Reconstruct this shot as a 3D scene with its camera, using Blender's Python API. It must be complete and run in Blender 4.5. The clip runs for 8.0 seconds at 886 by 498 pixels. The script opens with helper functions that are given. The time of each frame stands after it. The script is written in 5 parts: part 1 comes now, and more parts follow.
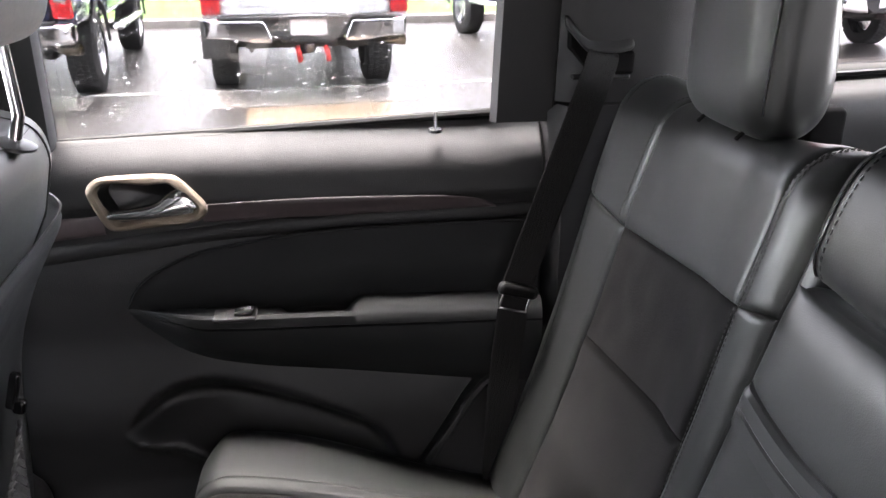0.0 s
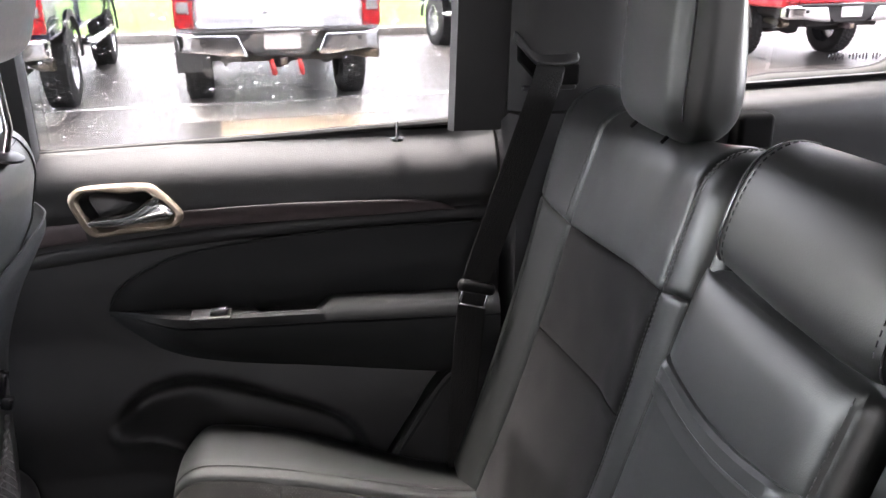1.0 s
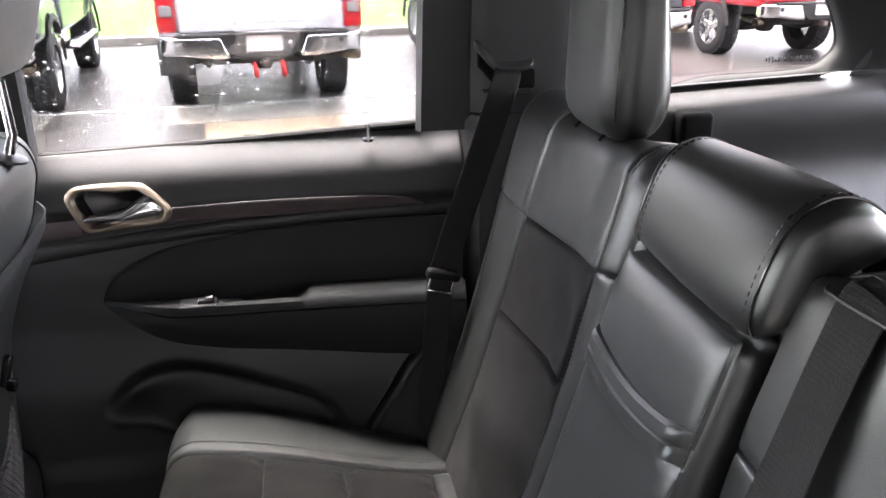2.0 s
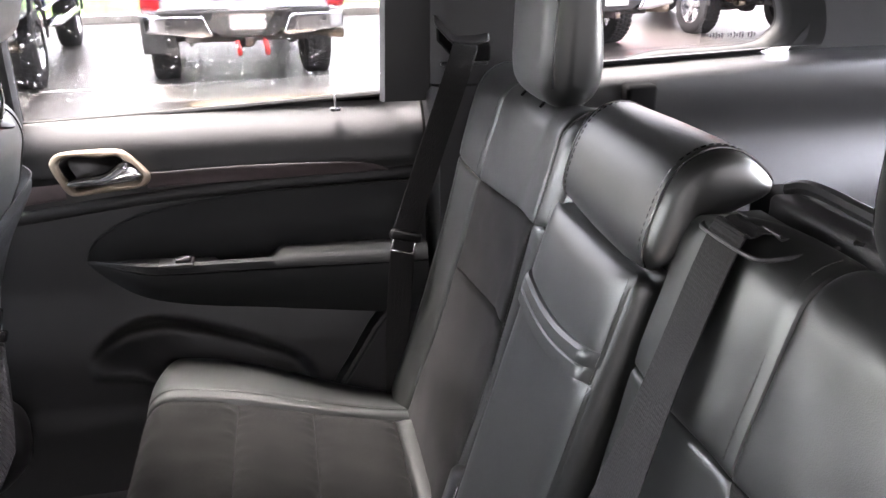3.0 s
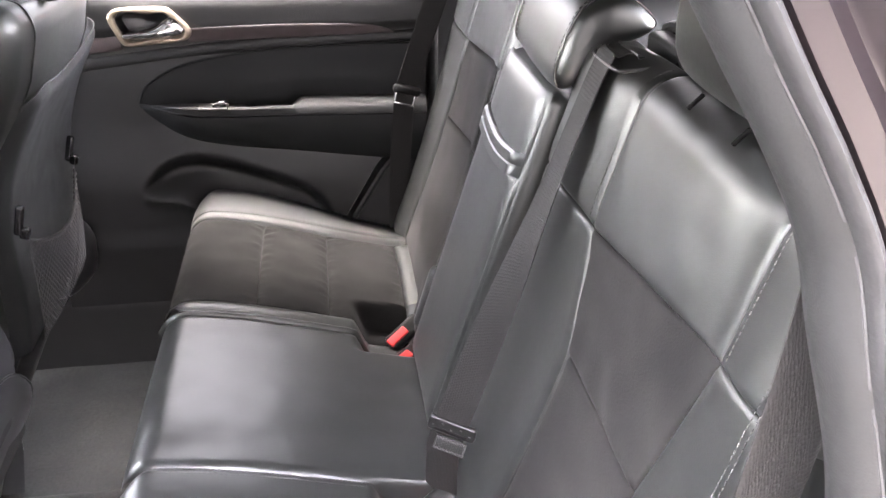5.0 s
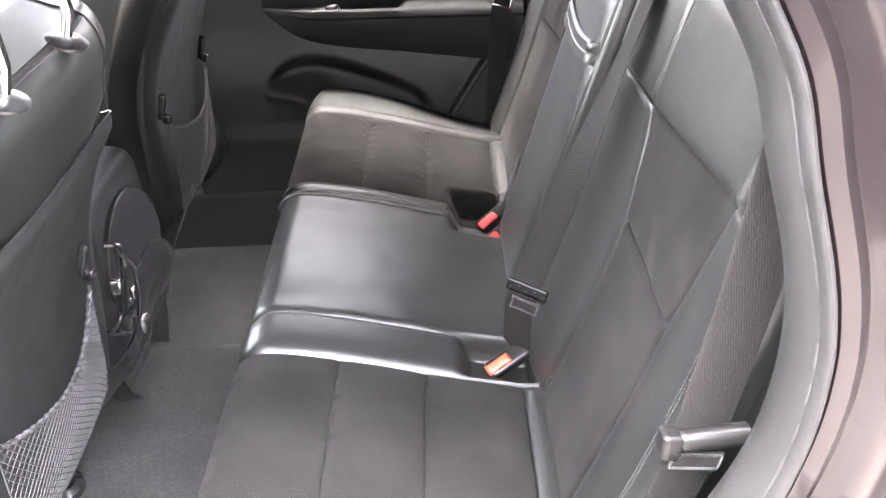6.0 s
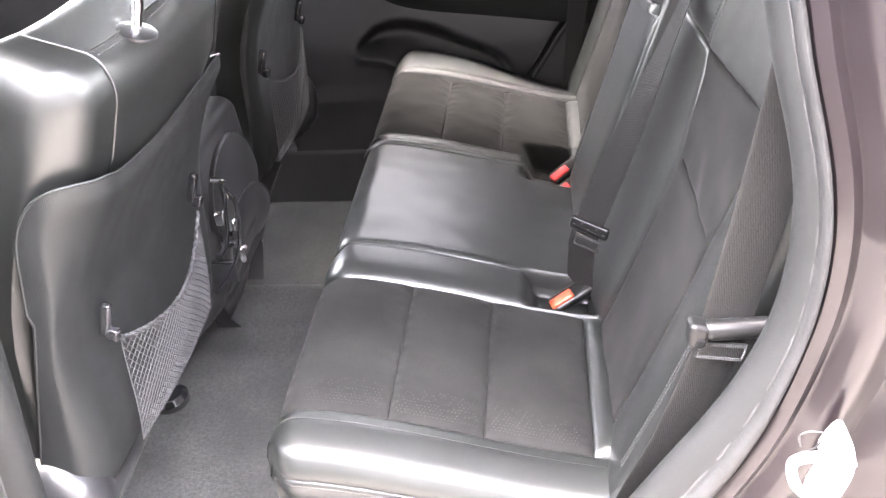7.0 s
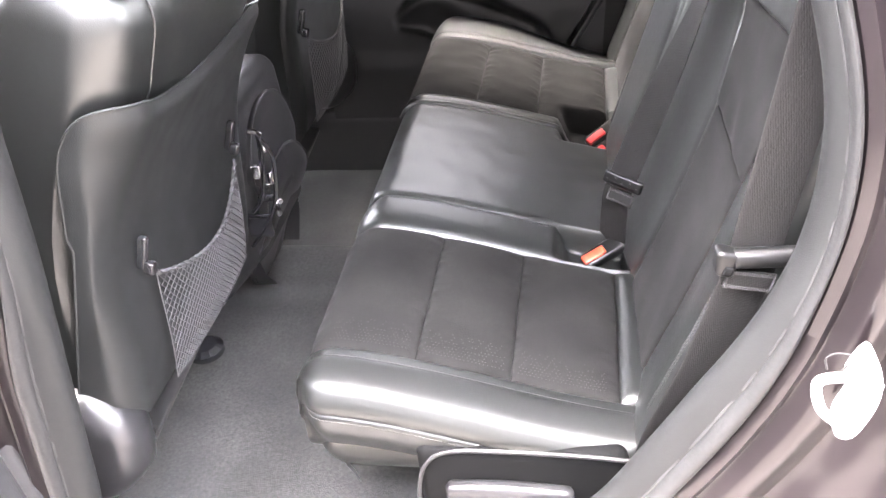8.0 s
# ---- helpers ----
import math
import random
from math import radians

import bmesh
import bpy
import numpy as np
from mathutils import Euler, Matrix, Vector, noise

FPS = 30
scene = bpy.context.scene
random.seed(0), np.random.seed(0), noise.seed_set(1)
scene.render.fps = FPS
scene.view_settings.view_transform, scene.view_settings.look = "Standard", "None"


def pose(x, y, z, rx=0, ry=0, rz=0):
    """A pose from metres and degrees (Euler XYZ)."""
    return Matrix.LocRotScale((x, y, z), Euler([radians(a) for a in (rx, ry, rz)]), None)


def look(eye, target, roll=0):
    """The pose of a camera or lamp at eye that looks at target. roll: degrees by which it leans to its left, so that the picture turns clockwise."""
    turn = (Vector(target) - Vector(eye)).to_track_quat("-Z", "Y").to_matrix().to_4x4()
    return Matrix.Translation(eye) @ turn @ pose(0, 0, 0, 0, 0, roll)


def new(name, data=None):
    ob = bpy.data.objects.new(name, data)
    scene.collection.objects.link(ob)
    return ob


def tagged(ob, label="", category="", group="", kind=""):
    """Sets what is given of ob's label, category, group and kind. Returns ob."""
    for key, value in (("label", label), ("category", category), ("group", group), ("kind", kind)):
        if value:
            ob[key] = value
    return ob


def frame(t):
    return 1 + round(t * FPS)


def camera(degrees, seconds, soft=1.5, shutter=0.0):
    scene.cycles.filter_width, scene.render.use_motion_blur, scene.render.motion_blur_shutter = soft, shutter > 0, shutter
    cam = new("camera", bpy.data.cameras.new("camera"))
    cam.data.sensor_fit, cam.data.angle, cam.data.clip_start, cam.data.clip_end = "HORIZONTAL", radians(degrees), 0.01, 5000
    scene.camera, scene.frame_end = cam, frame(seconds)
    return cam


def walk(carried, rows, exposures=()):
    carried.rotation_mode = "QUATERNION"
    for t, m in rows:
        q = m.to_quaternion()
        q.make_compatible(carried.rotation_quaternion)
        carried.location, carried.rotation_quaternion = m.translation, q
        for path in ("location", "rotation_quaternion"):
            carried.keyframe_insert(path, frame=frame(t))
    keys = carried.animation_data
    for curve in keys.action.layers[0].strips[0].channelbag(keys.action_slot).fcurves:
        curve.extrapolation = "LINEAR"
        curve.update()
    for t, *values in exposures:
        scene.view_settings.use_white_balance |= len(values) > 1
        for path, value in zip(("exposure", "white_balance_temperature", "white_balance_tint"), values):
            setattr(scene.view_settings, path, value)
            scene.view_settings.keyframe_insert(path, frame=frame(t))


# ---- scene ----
cam = camera(57.9, 8.0)
METRES, EYE, TILT, LEAN, TURN = 1.0, 1.42, -21.0, 0.0, -7.5
ROWS = [
    (0.0, 0.0, 0.0, 0.0, 0.0, 0.0, 0.0),
    (0.5, 0.0116, -0.0423, -0.0038, -0.94, 0.53, 0.35),
    (1.0, 0.0246, -0.0845, -0.017, -1.54, 0.76, 0.94),
    (2.5, 0.0689, -0.2526, -0.0476, -2.95, 0.6, 1.81),
    (3.0, 0.092, -0.3006, -0.0705, -3.4, -0.68, 1.73),
    (3.5, 0.1171, -0.3631, -0.0856, -3.75, -2.15, 1.47),
    (4.0, 0.1385, -0.4288, -0.1039, -3.79, -3.69, 1.13),
    (4.5, 0.1486, -0.5032, -0.1356, -3.3, -5.27, 0.61),
    (6.0, 0.209, -0.7331, -0.2021, 7.09, -13.61, 0.02),
    (6.5, 0.2342, -0.7949, -0.2187, 10.19, -14.54, -0.0),
    (7.0, 0.2556, -0.8483, -0.2506, 13.48, -14.75, 0.05),
    (7.5, 0.2685, -0.8677, -0.2899, 15.31, -14.87, -0.32),
    (8.0, 0.2736, -0.8666, -0.3135, 16.49, -15.33, -0.33),
]
walk(cam, [(t, pose(0, 0, EYE, TILT, LEAN, TURN) @ pose(METRES * x, METRES * y, METRES * z, 90 + pitch, roll, yaw)) for t, x, y, z, yaw, pitch, roll in ROWS],
     exposures=[(0.0, 6.95, 6650, 17), (2.5, 6.95, 6650, 17), (3.2, 7.55, 6700, 19), (4.0, 8.1, 6750, 20), (5.0, 8.2, 6850, 20), (6.5, 8.3, 6850, 19), (8.0, 8.05, 6850, 19)])

# ---- world and light: a bright overcast day after rain ----
world = bpy.data.worlds.new("overcast_sky")
scene.world = world
world.use_nodes = True
wn, wl = world.node_tree.nodes, world.node_tree.links
sky = wn.new("ShaderNodeTexSky")
sky.sky_type = "NISHITA"
sky.sun_disc = False
sky.sun_elevation, sky.sun_rotation = radians(75), radians(-34)
sky.dust_density = 4.0
soft_sky = wn.new("ShaderNodeHueSaturation")
soft_sky.inputs["Saturation"].default_value = 0.35
wl.new(sky.outputs[0], soft_sky.inputs["Color"])
wl.new(soft_sky.outputs[0], wn["Background"].inputs["Color"])
wn["Background"].inputs["Strength"].default_value = 0.15
sun = new("sun", bpy.data.lights.new("sun", "SUN"))
sun.data.energy, sun.data.angle, sun.data.color = 0.45, radians(55), (1.0, 0.97, 0.92)
sun.matrix_basis = look((-1.5, 2.2, 10.0), (0, 0, 0))


# ---- materials ----
def material(name, colour, rough=0.5, metal=0.0, spread=0.15, scale=30.0, bump=0.0, bump_scale=400.0, kind="noise", spec=0.5, coat=0.0, sheen=0.0, stain=0.0, stain_scale=4.0, rough_spread=0.1, gloss_tint=(1, 1, 1)):
    """A surface with grain and broad variation of colour, gloss and relief, in object space."""
    m = bpy.data.materials.new(name)
    m.use_nodes = True
    n, l = m.node_tree.nodes, m.node_tree.links
    b = n["Principled BSDF"]
    co = n.new("ShaderNodeTexCoord")
    big = n.new("ShaderNodeTexNoise")
    big.inputs["Scale"].default_value, big.inputs["Detail"].default_value = scale, 3
    l.new(co.outputs["Object"], big.inputs["Vector"])
    ramp = n.new("ShaderNodeMapRange")
    ramp.inputs["From Min"].default_value, ramp.inputs["From Max"].default_value = 0.2, 0.8
    ramp.inputs["To Min"].default_value, ramp.inputs["To Max"].default_value = 1 - spread, 1 + spread
    l.new(big.outputs["Fac"], ramp.inputs["Value"])
    tint = n.new("ShaderNodeVectorMath")
    tint.operation = "SCALE"
    tint.inputs[0].default_value = colour
    l.new(ramp.outputs[0], tint.inputs["Scale"])
    last = tint.outputs["Vector"]
    if stain:
        wide = n.new("ShaderNodeTexNoise")
        wide.inputs["Scale"].default_value, wide.inputs["Detail"].default_value = stain_scale, 3
        l.new(co.outputs["Object"], wide.inputs["Vector"])
        r2 = n.new("ShaderNodeMapRange")
        r2.inputs["From Min"].default_value, r2.inputs["From Max"].default_value = 0.25, 0.75
        r2.inputs["To Min"].default_value, r2.inputs["To Max"].default_value = 1 - stain, 1 + stain
        l.new(wide.outputs["Fac"], r2.inputs["Value"])
        t2 = n.new("ShaderNodeVectorMath")
        t2.operation = "SCALE"
        l.new(last, t2.inputs[0])
        l.new(r2.outputs[0], t2.inputs["Scale"])
        last = t2.outputs["Vector"]
    if kind == "weave":
        cell = n.new("ShaderNodeTexVoronoi")
        cell.inputs["Randomness"].default_value, cell.inputs["Scale"].default_value = 0.3, bump_scale
        squash = n.new("ShaderNodeMapping")
        squash.inputs["Scale"].default_value, squash.inputs["Rotation"].default_value = (1.0, 1.0, 0.6), (0, 0.25, 0)
        l.new(co.outputs["Object"], squash.inputs["Vector"])
        l.new(squash.outputs[0], cell.inputs["Vector"])
        r3 = n.new("ShaderNodeMapRange")
        r3.inputs["From Max"].default_value, r3.inputs["To Min"].default_value, r3.inputs["To Max"].default_value = 0.75, 1.4, 0.6
        l.new(cell.outputs["Distance"], r3.inputs["Value"])
        t3 = n.new("ShaderNodeVectorMath")
        t3.operation = "SCALE"
        l.new(last, t3.inputs[0])
        l.new(r3.outputs[0], t3.inputs["Scale"])
        last = t3.outputs["Vector"]
    l.new(last, b.inputs["Base Color"])
    rr = n.new("ShaderNodeMapRange")
    rr.inputs["To Min"].default_value, rr.inputs["To Max"].default_value = max(0.02, rough - rough_spread), min(1, rough + rough_spread)
    l.new(big.outputs["Fac"], rr.inputs["Value"])
    l.new(rr.outputs[0], b.inputs["Roughness"])
    b.inputs["Metallic"].default_value = metal
    b.inputs["Specular IOR Level"].default_value = spec
    b.inputs["Specular Tint"].default_value = (*gloss_tint, 1)
    b.inputs["Coat Weight"].default_value = coat
    b.inputs["Coat Roughness"].default_value = 0.08
    b.inputs["Sheen Weight"].default_value = sheen
    b.inputs["Sheen Roughness"].default_value = 0.5
    if bump:
        if kind == "grain":
            tex = n.new("ShaderNodeTexVoronoi")
            tex.feature = "SMOOTH_F1"
            out = tex.outputs["Distance"]
        elif kind == "weave":
            tex, out = cell, cell.outputs["Distance"]
        else:
            tex = n.new("ShaderNodeTexNoise")
            tex.inputs["Detail"].default_value = 4
            out = tex.outputs["Fac"]
        if kind != "weave":
            tex.inputs["Scale"].default_value = bump_scale
            l.new(co.outputs["Object"], tex.inputs["Vector"])
        bp = n.new("ShaderNodeBump")
        bp.inputs["Strength"].default_value, bp.inputs["Distance"].default_value = bump, 0.001
        l.new(out, bp.inputs["Height"])
        l.new(bp.outputs[0], b.inputs["Normal"])
    return m


def glass(name, tint=(0.95, 0.97, 0.96), gloss=1.0):
    m = bpy.data.materials.new(name)
    m.use_nodes = True
    n, l = m.node_tree.nodes, m.node_tree.links
    n.remove(n["Principled BSDF"])
    clear, shine, mix, fre = n.new("ShaderNodeBsdfTransparent"), n.new("ShaderNodeBsdfGlossy"), n.new("ShaderNodeMixShader"), n.new("ShaderNodeFresnel")
    clear.inputs["Color"].default_value = (*tint, 1)
    shine.inputs["Roughness"].default_value = 0.01
    fre.inputs["IOR"].default_value = 1.45
    l.new(fre.outputs[0], mix.inputs[0])
    l.new(clear.outputs[0], mix.inputs[1])
    l.new(shine.outputs[0], mix.inputs[2])
    l.new(mix.outputs[0], n["Material Output"].inputs["Surface"])
    return m


LEATHER = material("black_leather", (0.0052, 0.0057, 0.0054), 0.37, spread=0.2, scale=160, spec=0.68, gloss_tint=(0.975, 1.0, 0.98), bump=0.09, bump_scale=900, kind="grain", stain=0.15, stain_scale=6, rough_spread=0.05)
SUEDE = material("charcoal_suede", (0.0057, 0.0056, 0.0052), 0.92, spread=0.45, scale=260, bump=0.5, bump_scale=420, kind="noise", sheen=0.01, stain=0.95, stain_scale=8, spec=0.15)
PLASTIC = material("charcoal_plastic", (0.0142, 0.0140, 0.0146), 0.50, spread=0.12, scale=25, bump=0.3, bump_scale=900, kind="grain", stain=0.08, spec=0.4, gloss_tint=(0.98, 1.0, 0.99))
SATIN = material("satin_black_plastic", (0.012, 0.012, 0.0125), 0.32, spread=0.08, scale=60, rough_spread=0.03, stain=0.05)
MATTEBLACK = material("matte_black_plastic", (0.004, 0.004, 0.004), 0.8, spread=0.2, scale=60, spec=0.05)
GLOSSBLACK = material("gloss_black", (0.012, 0.012, 0.013), 0.15, spread=0.05)
TRIM = material("dark_trim", (0.062, 0.047, 0.048), 0.46, spread=0.2, scale=40, bump=0.1, bump_scale=300)
BRONZE = material("satin_bronze", (0.27, 0.225, 0.175), 0.38, metal=0.85, spread=0.05)
CHROME = material("chrome", (0.75, 0.75, 0.76), 0.09, metal=1.0, spread=0.04, rough_spread=0.03)
FLECK = material("perforated_foam", (0.019, 0.018, 0.017), 0.9, spread=0.3, scale=300)
STITCH = material("grey_thread", (0.034, 0.034, 0.033), 0.8, spread=0.2, scale=300)
WEB = material("belt_webbing", (0.0066, 0.0063, 0.0060), 0.65, spread=0.3, scale=330, bump=0.6, bump_scale=480, kind="weave", spec=0.25)
RUBBER = material("seal_rubber", (0.0150, 0.0150, 0.0148), 0.5, spread=0.25, scale=140, bump=0.4, bump_scale=240, stain=0.12, stain_scale=14, spec=0.22)
LIP = material("door_trim_lip", (0.0080, 0.0082, 0.0081), 0.6, spread=0.15, scale=160, bump=0.15, bump_scale=700, kind="grain", stain=0.08, stain_scale=9, spec=0.25, gloss_tint=(0.97, 1.0, 0.98))
GRIP = material("moulded_black_grip", (0.0050, 0.0050, 0.0050), 0.30, spread=0.1, scale=60, spec=0.22, rough_spread=0.04)
VINYL = material("soft_black_vinyl", (0.0105, 0.0116, 0.0118), 0.62, spread=0.15, scale=160, bump=0.12, bump_scale=900, kind="grain", stain=0.12, stain_scale=6, spec=0.22)
SHELL = material("seat_shell_plastic", (0.0088, 0.0094, 0.0093), 0.50, spread=0.12, scale=25, bump=0.3, bump_scale=900, kind="grain", stain=0.08, spec=0.34, gloss_tint=(0.97, 1.0, 0.985))
PAINT = material("granite_metallic_paint", (0.0082, 0.0059, 0.0066), 0.33, metal=0.45, spread=0.06, scale=500, coat=0.35, spec=0.45, stain=0.25, stain_scale=11, rough_spread=0.06)
CARPET = material("black_carpet", (0.0170, 0.0172, 0.0165), 1.0, spread=0.8, scale=160, bump=1.0, bump_scale=420, sheen=0.05, stain=0.7, stain_scale=7)
HEADLINER = material("headliner_cloth", (0.035, 0.034, 0.033), 0.95, spread=0.08, scale=200, bump=0.3)
RED = material("red_button", (0.48, 0.022, 0.022), 0.4, spread=0.05)
ORANGE = material("orange_button", (0.38, 0.045, 0.015), 0.4, spread=0.05)
WHITE = material("white_plastic", (0.27, 0.27, 0.26), 0.4, spread=0.05, stain=0.05)
PLATE = material("plate_white", (0.72, 0.72, 0.71), 0.4, spread=0.03)
FLAP = material("grey_flap_rubber", (0.10, 0.10, 0.098), 0.7, spread=0.15, scale=20)
WORN = material("worn_rubber_edge", (0.0125, 0.0125, 0.0122), 0.7, spread=0.5, scale=60, stain=0.4, stain_scale=25)
NET = material("net_cord", (0.034, 0.034, 0.035), 0.6, spread=0.2)
WINDOW = glass("tinted_window_glass", (0.265, 0.265, 0.265))
FRONTGLASS = glass("front_glass", (0.33, 0.34, 0.34))
PRIVACY = glass("privacy_glass", (0.095, 0.09, 0.09))
DROPLET = glass("water_drop", (0.98, 0.98, 0.98))
dn = DROPLET.node_tree.nodes
lens = dn.new("ShaderNodeBsdfGlass")
lens.inputs["IOR"].default_value, lens.inputs["Roughness"].default_value = 1.33, 0.0
DROPLET.node_tree.links.new(lens.outputs[0], dn["Material Output"].inputs["Surface"])
ASPHALT = material("wet_asphalt", (0.055, 0.051, 0.047), 0.42, spec=0.28, spread=0.4, scale=60, bump=0.6, bump_scale=90, stain=0.4, stain_scale=0.35, rough_spread=0.22)
CONCRETE = material("wet_concrete", (0.26, 0.24, 0.21), 0.35, spread=0.2, scale=6, bump=0.3, bump_scale=60, stain=0.25, stain_scale=1.2)
TANPATCH = material("tan_patch", (0.20, 0.15, 0.10), 0.4, spread=0.25, scale=5, bump=0.3, bump_scale=60, stain=0.25, stain_scale=1.0)
RENDERED = material("grey_wall_render", (0.045, 0.044, 0.043), 0.9, spread=0.15, scale=4, bump=0.4, bump_scale=80, stain=0.2, stain_scale=0.6)
LINE = material("road_line_paint", (0.62, 0.61, 0.58), 0.4, spread=0.2, scale=12, stain=0.2)
GRASS = material("grass", (0.09, 0.17, 0.03), 0.9, spread=0.4, scale=5, bump=1.0, bump_scale=40, stain=0.3, stain_scale=0.4)
TYRE = material("tyre_rubber", (0.022, 0.022, 0.022), 0.75, spread=0.3, scale=30, bump=0.5, bump_scale=100)
ALLOY = material("alloy_rim", (0.55, 0.55, 0.56), 0.25, metal=0.9, spread=0.1)
PAINT_WHITE = material("white_truck_paint", (0.78, 0.78, 0.77), 0.25, spread=0.03, coat=0.8)
PAINT_NAVY = material("navy_truck_paint", (0.012, 0.016, 0.045), 0.2, spread=0.08, coat=1.0)
PAINT_GREY = material("dark_grey_truck_paint", (0.05, 0.05, 0.055), 0.22, spread=0.08, coat=1.0)
PAINT_RED = material("red_truck_paint", (0.55, 0.02, 0.025), 0.22, spread=0.05, coat=1.0)
LAMPRED = material("tail_lamp_red", (0.55, 0.015, 0.02), 0.15, spread=0.1, coat=1.0)
UNDER = material("underbody", (0.03, 0.029, 0.028), 0.7, spread=0.4, scale=8, stain=0.3)


# ---- geometry helpers ----
class Geo:
    """Gathers vertices and faces of one mesh."""

    def __init__(self):
        self.v, self.f = [], []

    def add(self, verts, faces):
        k = len(self.v)
        self.v += [tuple(p) for p in verts]
        self.f += [tuple(i + k for i in q) for q in faces]
        return self

    def grid(self, fn, us, vs, close_u=False, close_v=False):
        nu, nv = len(us), len(vs)
        verts = [fn(u, v) for u in us for v in vs]
        faces = []
        for i in range(nu if close_u else nu - 1):
            for j in range(nv if close_v else nv - 1):
                a, b = i, (i + 1) % nu
                c, d = j, (j + 1) % nv
                faces.append((a * nv + c, b * nv + c, b * nv + d, a * nv + d))
        return self.add(verts, faces)

    def tube(self, pts, r, seg=8, closed=False, cap=True, flat=1.0):
        pts = [Vector(p) for p in pts]
        n = len(pts)
        rings = []
        side = None
        for i, p in enumerate(pts):
            a = pts[(i - 1) % n] if closed else pts[max(0, i - 1)]
            b = pts[(i + 1) % n] if closed else pts[min(n - 1, i + 1)]
            d = (b - a).normalized()
            if side is None:
                side = d.orthogonal().normalized()
            side = (side - d * side.dot(d)).normalized()
            up = d.cross(side)
            rr = r(i / max(1, n - 1)) if callable(r) else r
            rings.append([p + side * math.cos(2 * math.pi * k / seg) * rr + up * math.sin(2 * math.pi * k / seg) * rr * flat for k in range(seg)])
        verts = [q for ring in rings for q in ring]
        faces = []
        for i in range(n if closed else n - 1):
            for k in range(seg):
                a, b = i * seg, ((i + 1) % n) * seg
                faces.append((a + k, a + (k + 1) % seg, b + (k + 1) % seg, b + k))
        if cap and not closed:
            faces += [tuple(range(seg))[::-1], tuple((n - 1) * seg + k for k in range(seg))]
        return self.add(verts, faces)

    def rbox(self, centre, size, r=0.01, seg=3, mid=1, fn=None, m=None):
        """A box with rounded edges; fn reshapes its local points, m poses it."""
        r = min(r, min(size) * 0.499)
        axes = []
        for s in size:
            inner = s / 2 - r
            arc = [inner + r * math.tan(math.pi / 4 * k / seg) for k in range(1, seg + 1)]
            axes.append([-a for a in arc[::-1]] + [inner * (2 * k / mid - 1) for k in range(mid + 1)] + arc)
        index, verts, faces = {}, [], []

        def put(p):
            key = tuple(round(c, 6) for c in p)
            if key not in index:
                core = Vector([max(-(s / 2 - r), min(s / 2 - r, c)) for c, s in zip(p, size)])
                out = Vector(p) - core
                q = core + out.normalized() * r if out.length > 1e-9 else core
                if fn:
                    q = Vector(fn(*q))
                q = q + Vector(centre)
                if m:
                    q = m @ q
                index[key] = len(verts)
                verts.append(q)
            return index[key]

        for ax in range(3):
            b, c = (ax + 1) % 3, (ax + 2) % 3
            for sign in (-1, 1):
                for i in range(len(axes[b]) - 1):
                    for j in range(len(axes[c]) - 1):
                        q = []
                        for x, y in ((i, j), (i + 1, j), (i + 1, j + 1), (i, j + 1)):
                            p = [0, 0, 0]
                            p[ax], p[b], p[c] = sign * size[ax] / 2, axes[b][x], axes[c][y]
                            q.append(put(p))
                        faces.append(tuple(q if sign > 0 else q[::-1]))
        return self.add(verts, faces)

    def disc(self, centre, axis, r, thick, seg=24, bevel=0.15):
        """A round plate with eased rims."""
        axis = Vector(axis).normalized()
        a = axis.orthogonal().normalized()
        b = axis.cross(a)
        rings = [(0.001, 0.5), (1 - bevel, 0.5), (1, 0.5 - bevel), (1, bevel - 0.5), (1 - bevel, -0.5), (0.001, -0.5)]
        c = Vector(centre)
        return self.grid(lambda u, v: c + (a * math.cos(u) + b * math.sin(u)) * r * rings[v][0] + axis * thick * rings[v][1],
                         [2 * math.pi * k / seg for k in range(seg)], range(len(rings)), close_u=True)


def part(name, geo, mat, parent=None, label="", sharp=38):
    """One mesh object out of gathered geometry, under a thing or a part."""
    me = bpy.data.meshes.new(name)
    me.from_pydata(geo.v, [], geo.f)
    me.polygons.foreach_set("use_smooth", [True] * len(me.polygons))
    me.set_sharp_from_angle(angle=radians(sharp))
    me.materials.append(mat)
    me.update()
    ob = new(name, me)
    if parent:
        ob.parent = parent
    return tagged(ob, label)


def thing(name, label, category, group="", kind="", at=(0, 0, 0)):
    ob = new(name)
    ob.empty_display_size = 0.05
    return tagged(ob, label, category, group, kind)


def lerp(a, b, t):
    return a + (b - a) * t


def smooth(a, b, x):
    t = max(0.0, min(1.0, (x - a) / (b - a)))
    return t * t * (3 - 2 * t)


def curve(keys):
    """A smooth function through (x, value) keys."""
    xs, ys = [k[0] for k in keys], [k[1] for k in keys]
    n = len(xs)
    sl = [(ys[min(i + 1, n - 1)] - ys[max(i - 1, 0)]) / (xs[min(i + 1, n - 1)] - xs[max(i - 1, 0)]) for i in range(n)]

    def at(x):
        if x <= xs[0]:
            return ys[0]
        if x >= xs[-1]:
            return ys[-1]
        i = max(k for k in range(n - 1) if xs[k] <= x)
        h = xs[i + 1] - xs[i]
        t = (x - xs[i]) / h
        return ((2 * t**3 - 3 * t * t + 1) * ys[i] + (t**3 - 2 * t * t + t) * h * sl[i] + (3 * t * t - 2 * t**3) * ys[i + 1] + (t**3 - t * t) * h * sl[i + 1])
    return at


